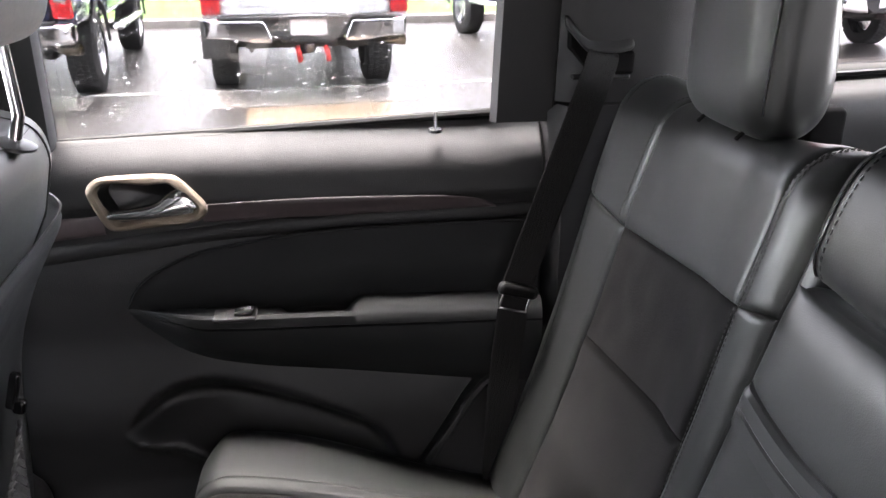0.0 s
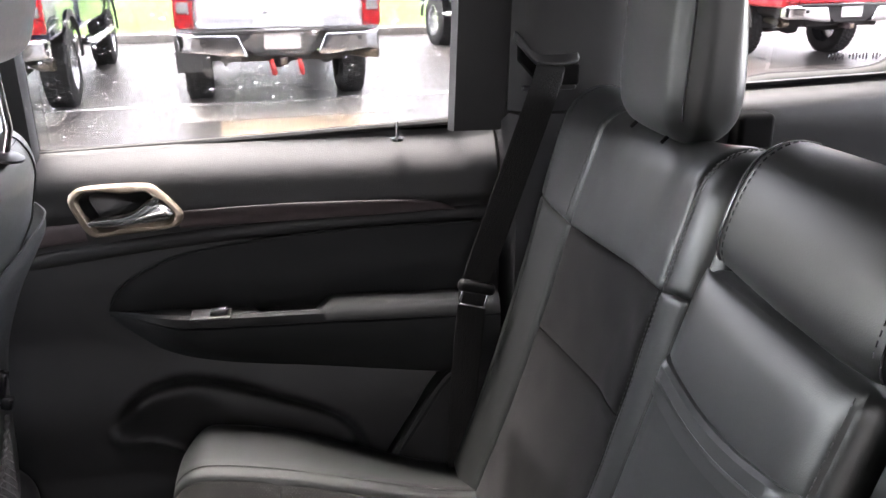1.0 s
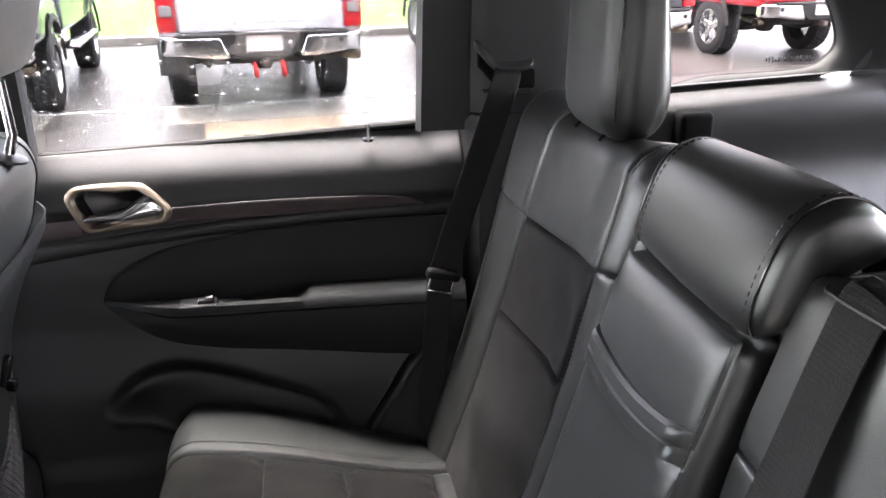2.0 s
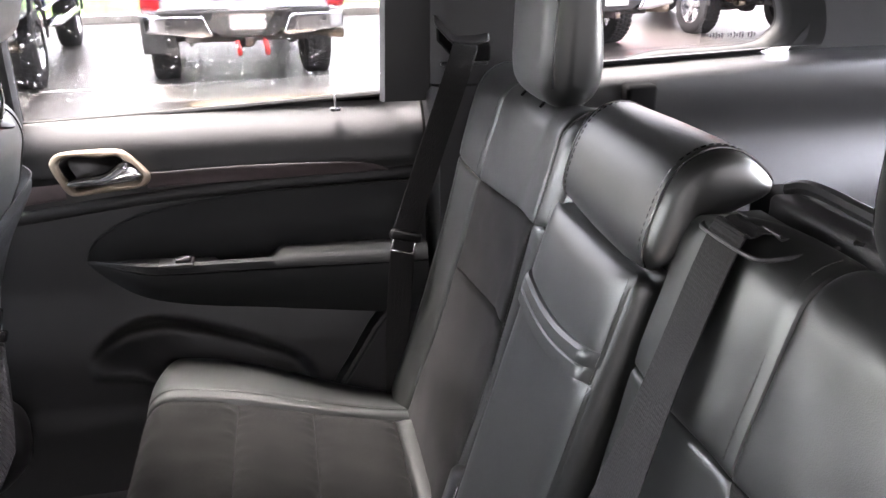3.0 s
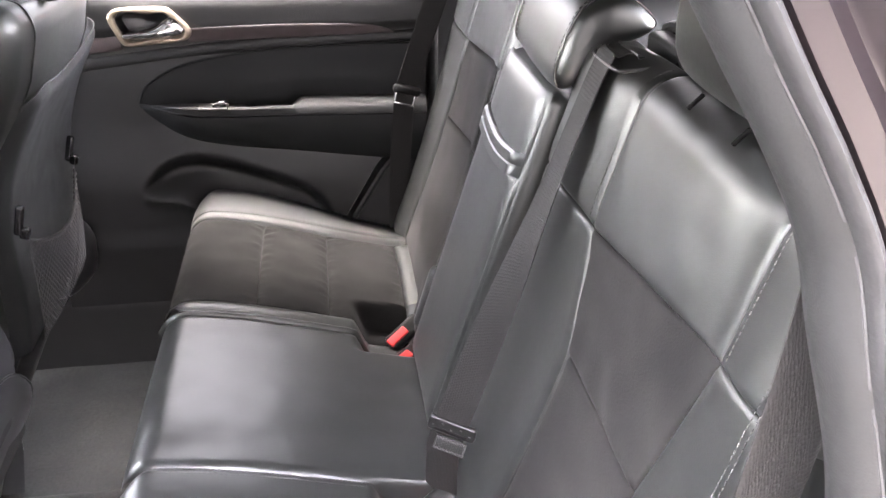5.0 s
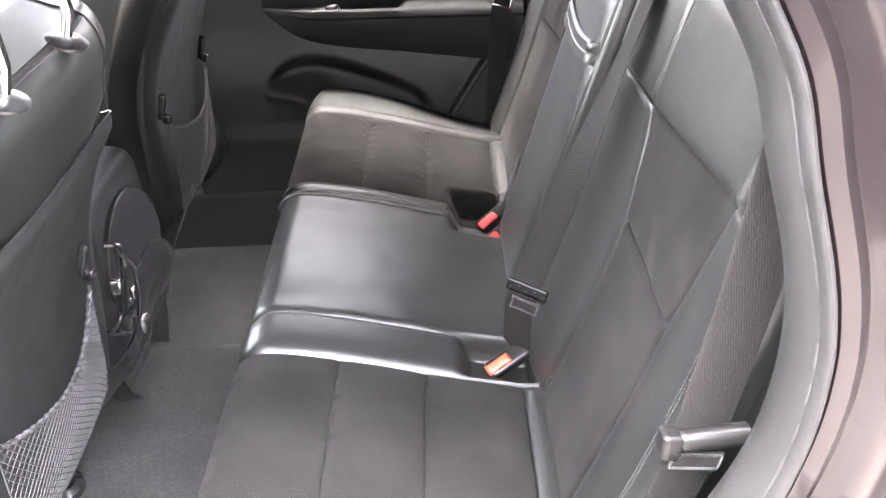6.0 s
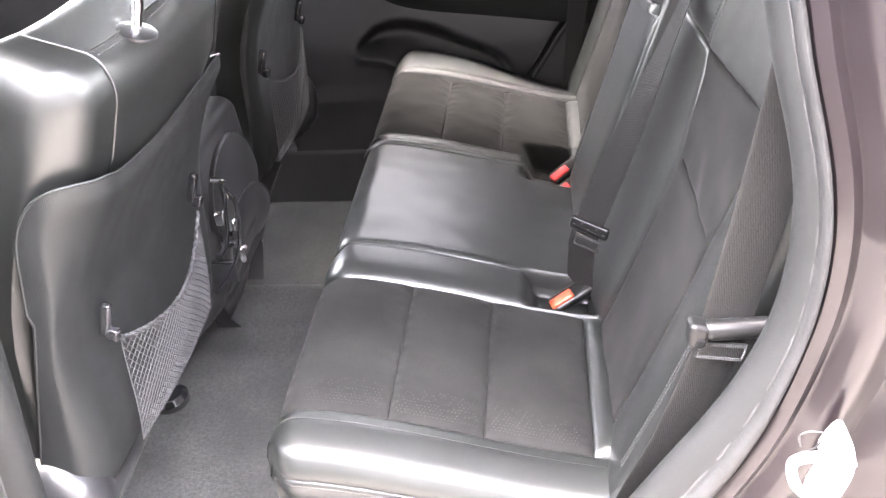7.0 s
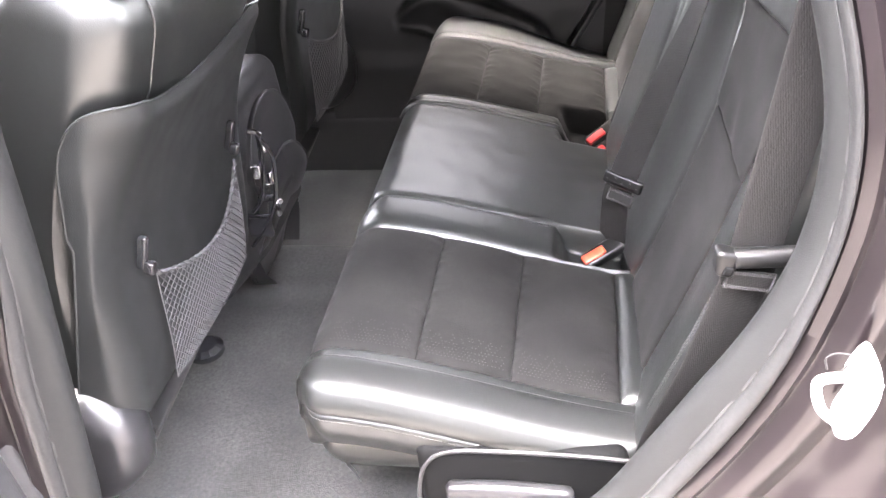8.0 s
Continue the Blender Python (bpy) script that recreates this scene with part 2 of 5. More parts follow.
def spline(pts, n=8, closed=False):
    """Catmull-Rom through points."""
    P = [Vector(p) for p in pts]
    k = len(P)
    out = []
    for i in range(k if closed else k - 1):
        a = P[(i - 1) % k] if closed or i else P[0] * 2 - P[1]
        b, c = P[i], P[(i + 1) % k]
        d = P[(i + 2) % k] if closed or i + 2 < k else P[-1] * 2 - P[-2]
        for j in range(n):
            t = j / n
            out.append(0.5 * ((2 * b) + (c - a) * t + (2 * a - 5 * b + 4 * c - d) * t * t + (3 * b - a - 3 * c + d) * t**3))
    if not closed:
        out.append(P[-1])
    return out


def span(a, b, n):
    return [a + (b - a) * k / n for k in range(n + 1)]


def eased(n):
    return [0.5 - 0.5 * math.cos(math.pi * k / n) for k in range(n + 1)]


def pillow(geo, quad, surf, puff=0.012, r=0.03, sink=0.004, n=14, m=14, wrinkle=0.0012, bow=None, seed=0.0, pucker=0.0):
    """An upholstered panel between four (u, v) corners on surf(u, v, h), domed towards its seams."""
    (a, b, c, d) = quad
    W = (math.dist(a, b) + math.dist(d, c)) / 2
    H = (math.dist(a, d) + math.dist(b, c)) / 2

    def dome(q):
        q = min(1.0, q)
        return math.sqrt(max(0.0, 1 - (1 - q) ** 2))

    def fn(s, t):
        u = lerp(lerp(a[0], b[0], s), lerp(d[0], c[0], s), t)
        v = lerp(lerp(a[1], b[1], s), lerp(d[1], c[1], s), t)
        if bow:
            u, v = bow(u, v, s, t)
        e = dome(min(s, 1 - s) * W / r) * dome(min(t, 1 - t) * H / r)
        h = -sink + (puff + sink) * e
        h += wrinkle * e * noise.noise(Vector((u * 22 + seed, v * 22, seed))) + 2 * wrinkle * e * noise.noise(Vector((u * 7, v * 7 + seed, seed)))
        if pucker:
            near = min(s, 1 - s) * W
            h += pucker * smooth(0.034, 0.004, near) * smooth(0.0, 0.004, near) * noise.noise(Vector((u * 20 + seed, v * 75, seed)))
        return surf(u, v, h)
    return geo.grid(fn, eased(n), eased(m))


def stitches(geo, pts, length=0.004, gap=0.0028, r=0.0006):
    """Thread dashes along a line."""
    pts = [Vector(p) for p in pts]
    run = 0.0
    for a, b in zip(pts, pts[1:]):
        d = b - a
        L = d.length
        if L < 1e-6:
            continue
        x = -run
        while x < L:
            if x + length > 0:
                geo.tube([a + d * max(0, x) / L, a + d * min(L, x + length) / L], r, 4)
            x += length + gap
        run = (run + L) % (length + gap)
    return geo


def ribbon(geo, pts, across, width=0.047, thick=0.0012, ribs=6):
    """A woven belt with long ribs: a flat band along pts, its width along the given directions."""
    pts = [Vector(p) for p in pts]
    n = len(pts)
    k = ribs * 2
    prof = [(i / k - 0.5, (0.0012 if i % 2 else 0.0) + thick / 2) for i in range(k + 1)]
    prof = prof + [(-0.5 + i / 4, -thick / 2) for i in range(4, -1, -1)]

    def fn(i, j):
        a = Vector(across[i] if isinstance(across, list) else across)
        d = (pts[min(n - 1, i + 1)] - pts[max(0, i - 1)]).normalized()
        a = (a - d * a.dot(d)).normalized()
        nn = d.cross(a)
        return pts[i] + a * prof[j][0] * width + nn * prof[j][1]
    return geo.grid(fn, range(n), range(len(prof)), close_v=True)


# ---- the car park ----
ground = part("ground", Geo().grid(lambda u, v: (u, v, 0.0), span(-400, 400, 8), span(-400, 400, 8)), ASPHALT)
tagged(ground, "wet dark asphalt car park with puddles", "ground", kind="structure")
LOT = pose(-0.235, 7.75, 0, 0, 0, 6.0)


def slab(name, label, x0, x1, y0, y1, z0, z1, mat, r=0.01):
    g = Geo().rbox(((x0 + x1) / 2, (y0 + y1) / 2, (z0 + z1) / 2), (x1 - x0, y1 - y0, z1 - z0), r, 2, m=LOT)
    return tagged(part(name, g, mat), label, name.replace("_", " "), kind="structure")


slab("parking_line", "worn white painted parking line on wet asphalt", -4.2, 3.2, 0.70, 0.80, -0.02, 0.006, LINE, 0.002)
slab("concrete_strip", "wet pale concrete strip across the car park", -0.98, 0.98, -0.19, 0.66, -0.02, 0.004, CONCRETE, 0.002)
slab("concrete_strip", "wet pale concrete patch beside the parking line", -2.75, -2.04, 0.0, 0.66, -0.02, 0.004, CONCRETE, 0.002)
slab("tan_patch", "tan brown repaired patch of wet paving", -0.62, 0.78, -1.5, -0.23, -0.02, 0.004, TANPATCH, 0.002)
slab("kerb", "pale concrete kerb along the grass verge", -60, 60, 7.5, 7.75, -0.1, 0.14, CONCRETE, 0.03)
slab("grass_verge", "bright green mown grass verge behind the kerb", -60, 60, 7.75, 60, -0.1, 0.12, GRASS, 0.03)


def wheel(parent, x, y, r=0.40, w=0.28, side=1):
    """A road wheel on its axle point: tyre with tread blocks and a spoked rim."""
    prof = [(-0.5, 0.62), (-0.5, 0.86), (-0.44, 0.96), (-0.36, 1.0), (0.36, 1.0), (0.44, 0.96), (0.5, 0.86), (0.5, 0.62)]
    g = Geo().grid(lambda a, k: (x + prof[k][0] * w, y + math.cos(a) * r * prof[k][1], r + math.sin(a) * r * prof[k][1]),
                   [2 * math.pi * i / 48 for i in range(48)], range(len(prof)), close_u=True)
    for i in range(40):
        a = 2 * math.pi * i / 40
        for k, dx in enumerate((-0.33, -0.11, 0.11, 0.33)):
            aa = a + (0.05 if k % 2 else -0.02)
            m = pose(x + dx * w, y, r) @ Matrix.Rotation(aa, 4, "X") @ pose(0, r * 0.995, 0)
            g.rbox((0, 0, 0), (w * 0.19, 0.022, r * 0.11), 0.003, 1, m=m)
    tyre = part("tyre", g, TYRE, parent)
    xo = x + side * w * 0.36
    g = Geo().grid(lambda a, k: (xo + side * (0.03, 0.03, -0.02, -0.10)[k], y + math.cos(a) * r * (0.64, 0.58, 0.56, 0.52)[k], r + math.sin(a) * r * (0.64, 0.58, 0.56, 0.52)[k]),
                   [2 * math.pi * i / 36 for i in range(36)], range(4), close_u=True)
    g.disc((xo - side * 0.03, y, r), (1, 0, 0), r * 0.2, 0.06)
    for i in range(5):
        m = pose(xo - side * 0.02, y, r) @ Matrix.Rotation(2 * math.pi * i / 5 + 0.3, 4, "X") @ pose(0, r * 0.36, 0)
        g.rbox((0, 0, 0), (0.04, r * 0.46, r * 0.2), 0.012, 2, fn=lambda a, b, c: (a, b, c * (1.15 - b * 1.2)), m=m)
    g.disc((xo - side * 0.11, y, r), (1, 0, 0), r * 0.50, 0.02)
    part("rim", g, ALLOY, tyre)
    return tyre


def pickup(label, at, paint, hooks=False, plate=True, flaps=False, exhaust=1, lift=0.0):
    """A pickup truck whose rear bumper stands at the origin; it faces +y."""
    t = thing("pickup_truck", label, "pickup truck", "parked trucks")
    z = lift
    g = Geo()
    g.rbox((0, 0.95, 1.02 + z), (1.90, 1.75, 0.60), 0.06, 3, 2, fn=lambda a, b, c: (a * (1 - 0.05 * smooth(-0.1, 0.35, c)), b, c))
    part("bed", g, paint, t)
    g = Geo().rbox((0, 0.075, 1.05 + z), (1.52, 0.06, 0.52), 0.02, 2)
    g.rbox((0, 0.05, 1.22 + z), (1.40, 0.03, 0.10), 0.012, 2)
    g.rbox((0, 0.045, 0.93 + z), (1.30, 0.02, 0.12), 0.008, 2)
    gate = part("tailgate", g, paint, t)
    part("tailgate_handle", Geo().rbox((0, 0.03, 1.16 + z), (0.24, 0.03, 0.07), 0.01), UNDER, gate)
    g = Geo().rbox((0, 2.95, 1.0 + z), (1.92, 2.3, 0.62), 0.08, 3, 2)
    g.rbox((0, 2.75, 1.55 + z), (1.66, 1.9, 0.56), 0.14, 4, 2, fn=lambda a, b, c: (a * (1 - 0.16 * smooth(-0.2, 0.28, c)), b * (1 - 0.1 * smooth(-0.2, 0.28, c)), c))
    g.rbox((0, 4.75, 0.98 + z), (1.86, 1.45, 0.58), 0.12, 4, 2)
    part("cab", g, paint, t)
    g = Geo().rbox((0, 1.86, 1.56 + z), (1.24, 0.02, 0.34), 0.05)
    for sx in (-1, 1):
        g.rbox((sx * 0.79, 2.75, 1.55 + z), (0.03, 1.55, 0.32), 0.05, 2, fn=lambda a, b, c, s=sx: (a - s * 0.06 * smooth(-0.1, 0.2, c), b, c))
    part("window", g, GLOSSBLACK, t)
    # chassis and axle
    g = Geo()
    for sx in (-1, 1):
        g.rbox((sx * 0.5, 2.4, 0.58 + z), (0.09, 4.6, 0.14), 0.01)
    g.tube([(-0.8, 1.25, 0.42 + z), (0.8, 1.25, 0.42 + z)], 0.05, 10)
    g.rbox((0.05, 1.25, 0.42 + z), (0.24, 0.26, 0.26), 0.09)
    g.rbox((0, 1.0, 0.66 + z), (1.5, 1.5, 0.10), 0.02)
    g.rbox((0, 0.16, 0.52 + z), (1.16, 0.07, 0.07), 0.012)
    for sx in (-1, 1):
        g.tube(spline([(sx * 0.52, 0.2, 0.56 + z), (sx * 0.52, 0.7, 0.42 + z), (sx * 0.52, 1.25, 0.37 + z), (sx * 0.52, 2.0, 0.5 + z)], 5), 0.03, 6)
    part("chassis", g, UNDER, t)
    # bumper: two chrome corners round a dark middle step
    for sx in (-1, 1):
        def corner(a, b, c, s=sx):
            x = a + s * 0.66
            drop = 0.045 * smooth(0.80, 0.45, abs(x))
            return (a + s * 0.05 * smooth(0.5, 0.36, abs(x)) * (c / 0.1), b + 0.14 * smooth(0.72, 1.0, abs(x)) ** 2, c - drop * (0.5 - c / 0.2))
        bumper = part("bumper_corner", Geo().rbox((sx * 0.645, 0.0, 0.682 + z), (0.58, 0.16, 0.175), 0.035, 3, 8, fn=corner), CHROME, t, "bright chrome bumper corner")
    g = Geo().rbox((0, 0.03, 0.66 + z), (0.80, 0.14, 0.24), 0.03, 3, 3, fn=lambda a, b, c: (a * (1 - 0.35 * smooth(0.0, -0.1, c)), b, c))
    g.rbox((0, -0.02, 0.775 + z), (1.6, 0.13, 0.03), 0.01)
    part("step", g, UNDER, bumper, "black step pad")
    for sx in (-0.72, 0.72):
        part("sensor", Geo().disc((sx, -0.085, 0.70 + z), (0, 1, 0), 0.022, 0.01), UNDER, bumper)
    if plate:
        part("licence_plate", Geo().rbox((0, -0.05, 0.705 + z), (0.335, 0.012, 0.185), 0.005), PLATE, t, "blank white plate")
    for sx in (-1, 1):
        g = Geo().rbox((sx * 0.86, 0.06, 1.02 + z), (0.17, 0.09, 0.44), 0.03, 3)
        lamp = part("tail_lamp", g, LAMPRED, t, "red tail lamp")
        part("reverse_lens", Geo().rbox((sx * 0.86, 0.008, 0.99 + z), (0.11, 0.02, 0.10), 0.012), WHITE, lamp)
    g = Geo().rbox((0, 0.02, 0.50 + z), (0.075, 0.22, 0.075), 0.006)
    hitch = part("tow_hitch", g, TRIM, t)
    part("hitch_socket", Geo().rbox((0, -0.092, 0.50 + z), (0.05, 0.01, 0.05), 0.003), BRONZE, hitch)
    if hooks:
        for sx in (-0.11, 0.15):
            path = [(sx, 0.0, 0.50 + z), (sx, -0.08, 0.485 + z), (sx + 0.008, -0.11, 0.44 + z), (sx + 0.015, -0.09, 0.395 + z), (sx + 0.008, -0.05, 0.41 + z)]
            part("tow_hook", Geo().tube(spline(path, 5), 0.024, 8), RED, t, "red painted tow hook")
    if flaps:
        part("mud_flap", Geo().rbox((-0.83, 0.62, 0.52 + z), (0.33, 0.02, 0.36), 0.008), FLAP, t)
    g = Geo()
    s = exhaust
    g.tube(spline([(s * 0.45, 1.2, 0.52 + z), (s * 0.62, 0.7, 0.52 + z), (s * 0.80, 0.22, 0.53 + z), (s * 0.94, 0.16, 0.53 + z)], 6), 0.045, 12, cap=False)
    g.tube(spline([(s * 0.80, 0.22, 0.53 + z), (s * 0.94, 0.16, 0.53 + z)], 2), 0.052, 12, cap=False)
    part("exhaust_pipe", g, BRONZE, t)
    for sx in (-1, 1):
        g = Geo().rbox((sx * 0.98, 3.0, 0.55 + z), (0.18, 2.1, 0.05), 0.02)
        g.rbox((sx * 0.98, 3.0, 0.585 + z), (0.13, 1.9, 0.02), 0.008)
        part("running_board", g, CHROME, t)
        for y in (1.25, 4.75):
            wheel(t, sx * 0.80, y, side=sx)
            gg = Geo().grid(lambda a, k, s=sx, yy=y: (s * (0.945, 0.975, 0.965)[k], yy + math.cos(a) * (0.44, 0.46, 0.53)[k], 0.42 + z + math.sin(a) * (0.44, 0.46, 0.53)[k]), span(0.05, 3.09, 24), range(3))
            part("wheel_arch", gg, UNDER, t)
    t.matrix_basis = at
    return t


pickup("white pickup truck with chrome bumper and red tow hooks", LOT, PAINT_WHITE, hooks=True, flaps=True)
pickup("navy blue pickup truck parked on wet asphalt", LOT @ pose(-2.93, -0.15, 0), PAINT_NAVY, plate=False, exhaust=1)
pickup("dark grey pickup truck with chrome bumper", LOT @ pose(4.42, 0.98, 0, 0, 0, 7), PAINT_GREY, exhaust=1)
pickup("bright red pickup truck with chrome bumper", LOT @ pose(7.6, 1.5, 0), PAINT_RED, exhaust=-1)

# unseen wall, added to keep low sky light out of the open door
wall = tagged(part("wall_light_block", Geo().rbox((0, -3.7, 2.4), (26, 0.3, 4.8), 0.02, 1), RENDERED), "plain dark wall, unseen, added to block low sky light from the open door side", "wall", kind="structure")

# ---- car shell ----
SEAT_N = Vector((-0.960, 0, 0.281))
SEAT_D = Vector((0.281, 0, 0.960))


def block(name, label, x0, x1, y0, y1, z0, z1, mat, r=0.02, category=""):
    g = Geo().rbox(((x0 + x1) / 2, (y0 + y1) / 2, (z0 + z1) / 2), (x1 - x0, y1 - y0, z1 - z0), r, 3)
    return tagged(part(name, g, mat), label, category or name.split("_")[0], kind="structure")


def carpet_z(x, y):
    """Floor height: flat foot wells with a hump along the middle."""
    return 0.345 + 0.030 * smooth(0.33, 0.40, y) - 0.13 * smooth(0.532, 0.575, y) + 0.003 * noise.noise(Vector((x * 9, y * 9, 0)))


floor = part("floor", Geo().grid(lambda x, y: (x, y, carpet_z(x, y)), span(-1.9, 0.30, 44), span(-0.36, 1.16, 110)), CARPET)
tagged(floor, "black carpet of the foot well, lightly dusty", "floor", kind="structure")
block("cargo_floor", "black carpeted load floor behind the seats", 0.55, 1.75, -0.30, 1.13, 0.68, 0.74, CARPET)
block("ceiling", "black cloth roof lining", -1.6, 1.75, -0.25, 1.07, 1.585, 1.65, HEADLINER, 0.03)
block("dashboard", "black plastic dashboard across the front", -2.05, -1.45, -0.33, 1.13, 0.5, 1.12, PLASTIC, 0.08)
block("tailgate_lining", "black plastic lining of the tailgate", 1.72, 1.82, -0.30, 1.13, 0.6, 1.15, PLASTIC, 0.03)
block("wall_underbody", "dark painted underside of the car body", -2.1, 1.8, -0.36, 1.20, 0.16, 0.23, UNDER)
block("wall_far_front_door", "black plastic lining of the front door", -1.6, -0.53, 1.15, 1.22, 0.36, 1.16, PLASTIC, 0.02)
block("wall_near_front_door", "black plastic lining of the front door", -1.6, -0.62, -0.43, -0.37, 0.36, 1.16, PLASTIC, 0.02)

block("sill_far", "black plastic sill strip under the closed door", -1.9, 0.36, 1.105, 1.20, 0.22, 0.43, PLASTIC, 0.03)

# ---- near door opening: trim lip, rubber seal and painted jamb follow one loop ----
LOOP = [(0.09, 0.55), (0.166, 0.643), (0.222, 0.746), (0.262, 0.825), (0.292, 0.881), (0.318, 0.939), (0.337, 1.005), (0.342, 1.08), (0.333, 1.16), (0.309, 1.245), (0.294, 1.300), (0.272, 1.342),
        (0.250, 1.377), (0.229, 1.412), (0.206, 1.452), (0.17, 1.500), (0.08, 1.540), (-0.08, 1.555), (-0.25, 1.56), (-0.335, 1.48), (-0.365, 1.30), (-0.395, 1.08), (-0.425, 0.895), (-0.479, 0.614), (-0.50, 0.50),
        (-0.44, 0.43), (-0.2, 0.42), (0.03, 0.44)]
loop = spline([(x, 0, z) for x, z in LOOP], 16, closed=True)


def jamb(rows, wave=0.0, bite=0.0):
    """Sweeps a section of (outward, y) round the opening."""
    n = len(loop)

    def fn(i, k):
        p = loop[i]
        d = (loop[(i + 1) % n] - loop[i - 1]).normalized()
        out = Vector((-d.z, 0, d.x))
        if (p - Vector((-0.08, 0, 1.0))).dot(out) < 0:
            out = -out
        wide = lerp(0.50, 1.15, smooth(1.02, 0.80, p.z)) - 1
        q = p + out * (rows[k][0] + wide * max(0.0, min(rows[k][0], 0.042)))
        lean = 0.20 * max(0.0, p.z - 1.12) ** 1.2
        dent = wave * smooth(0.03, 0.07, rows[k][0]) * noise.noise(Vector((q.x * 9, rows[k][0] * 22, q.z * 9)))
        dent += bite * (noise.noise(Vector((p.x * 46, 3.0, p.z * 46))) - 0.19) if k in (1, 2) else 0.0
        return (q.x, rows[k][1] + lean + dent, q.z)
    return Geo().grid(fn, range(n), range(len(rows)), close_u=True)


arc = [(0.0335 - 0.0095 * math.cos(a), -0.374 - 0.013 * math.sin(a)) for a in span(-0.3, 3.4, 10)]
frame_near = thing("door_frame", "open rear door frame in dark metallic paint with rubber seal", "door frame", kind="structure")
part("trim_lip", jamb([(0.16, -0.318), (0.06, -0.322), (0.022, -0.328), (0.006, -0.336), (0.0, -0.348), (0.001, -0.358), (0.006, -0.366), (0.015, -0.372), (0.024, -0.3750), (0.027, -0.370)]), LIP, frame_near)
part("worn_edge", jamb([(0.0205, -0.3722), (0.0218, -0.3752), (0.0234, -0.3758), (0.0246, -0.3730)], bite=-0.0024), WORN, frame_near)
part("rubber_seal", jamb(arc), RUBBER, frame_near, "dusty grey rubber door seal")
part("jamb", jamb([(0.036, -0.362), (0.040, -0.375), (0.044, -0.382), (0.054, -0.387), (0.059, -0.383), (0.062, -0.3815), (0.066, -0.384), (0.073, -0.394), (0.082, -0.399), (0.092, -0.398), (0.102, -0.392), (0.111, -0.390), (0.120, -0.395), (0.130, -0.407), (0.142, -0.416), (0.16, -0.428), (0.175, -0.450), (0.20, -0.468), (0.25, -0.474), (0.30, -0.478), (0.36, -0.482), (0.42, -0.485)], wave=0.0022), PAINT, frame_near, "dark metallic painted jamb")
STRIKER_EDGE = [(0.382, 0.960), (0.394, 0.941), (0.399, 0.915), (0.394, 0.886), (0.384, 0.865), (0.371, 0.869), (0.369, 0.892), (0.375, 0.915), (0.371, 0.936)]
plate = spline([(x, 0, z) for x, z in STRIKER_EDGE], 3, closed=True)
g = Geo().grid(lambda i, k: (lerp(0.381, plate[i].x, (1.05, 1.05, 0.98, 0.86, 0.4, 0.01)[k]), (-0.420, -0.436, -0.440, -0.4415, -0.442, -0.442)[k] + 0.12 * (plate[i].x - 0.381), lerp(0.911, plate[i].z, (1.05, 1.05, 0.98, 0.86, 0.4, 0.01)[k])), range(len(plate)), range(6), close_u=True)
striker = tagged(part("door_striker", g, WHITE), "white door latch striker on the painted jamb", "striker")
part("loop", Geo().tube(spline([(0.380, -0.438, 0.938), (0.362, -0.446, 0.946), (0.344, -0.450, 0.946), (0.342, -0.450, 0.934), (0.352, -0.446, 0.906), (0.374, -0.438, 0.880)], 6), 0.0046, 8), WHITE, striker)
for dx, dz in ((-0.004, -0.026), (0.004, 0.026)):
    part("bolt", Geo().disc((0.383 + dx, -0.445, 0.911 + dz), (0, 1, 0), 0.007, 0.006, 12), WHITE, striker)

for pts in ([(0.356, 0.934), (0.353, 0.946), (0.360, 0.952), (0.371, 0.951)], [(0.372, 0.940), (0.366, 0.930), (0.357, 0.926)]):
    part("sealant_smear", Geo().tube([(x, -0.4245, z) for x, z in [(p.x, p.z) for p in spline([(a, 0, b) for a, b in pts], 5)]], 0.0014, 6, flat=0.6), WORN, frame_near, "dried pale sealant smear")

# the near rear door stands wide open, hinged on the pillar ahead of the opening
opened = pose(-0.50, -0.47, 0, 0, 0, -72)
g = Geo().rbox((0.42, 0.0, 0.80), (0.86, 0.10, 0.72), 0.04, 3, m=opened)
wall_open = tagged(part("door_2", g, PLASTIC), "wide open rear door with black lining", "door", kind="structure")
g = Geo()
for a, b in (((0.02, 1.15), (0.10, 1.55)), ((0.10, 1.55), (0.66, 1.53)), ((0.66, 1.53), (0.83, 1.15))):
    g.tube([opened @ Vector((a[0], 0, a[1])), opened @ Vector((b[0], 0, b[1]))], 0.03, 8)
part("window_frame", g, PLASTIC, wall_open)

for name, label, a, b in (("windshield", "tinted windshield over the dashboard", (-2.02, 1.13), (-1.55, 1.60)),):
    tagged(part(name, Geo().grid(lambda y, t: (lerp(a[0], b[0], t), y, lerp(a[1], b[1], t)), span(-0.34, 1.14, 8), span(0, 1, 6)), FRONTGLASS), label, "window", kind="structure")
for name, y in (("window_2", -0.385), ("window_3", 1.175)):
    tagged(part(name, Geo().grid(lambda x, z: (x, y + (0.10 if y < 0 else -0.10) * (z - 1.16), z), span(-1.62, -0.60, 8), span(1.15, 1.60, 6)), FRONTGLASS), "closed tinted front door window", "window", kind="structure")

# ---- far rear door ----
door = thing("door_1", "closed rear door with black lining, bronze handle surround and armrest", "door", kind="structure")
BELT = curve([(-0.55, 1.139), (-0.405, 1.145), (-0.10, 1.158), (0.23, 1.174), (0.33, 1.178)])


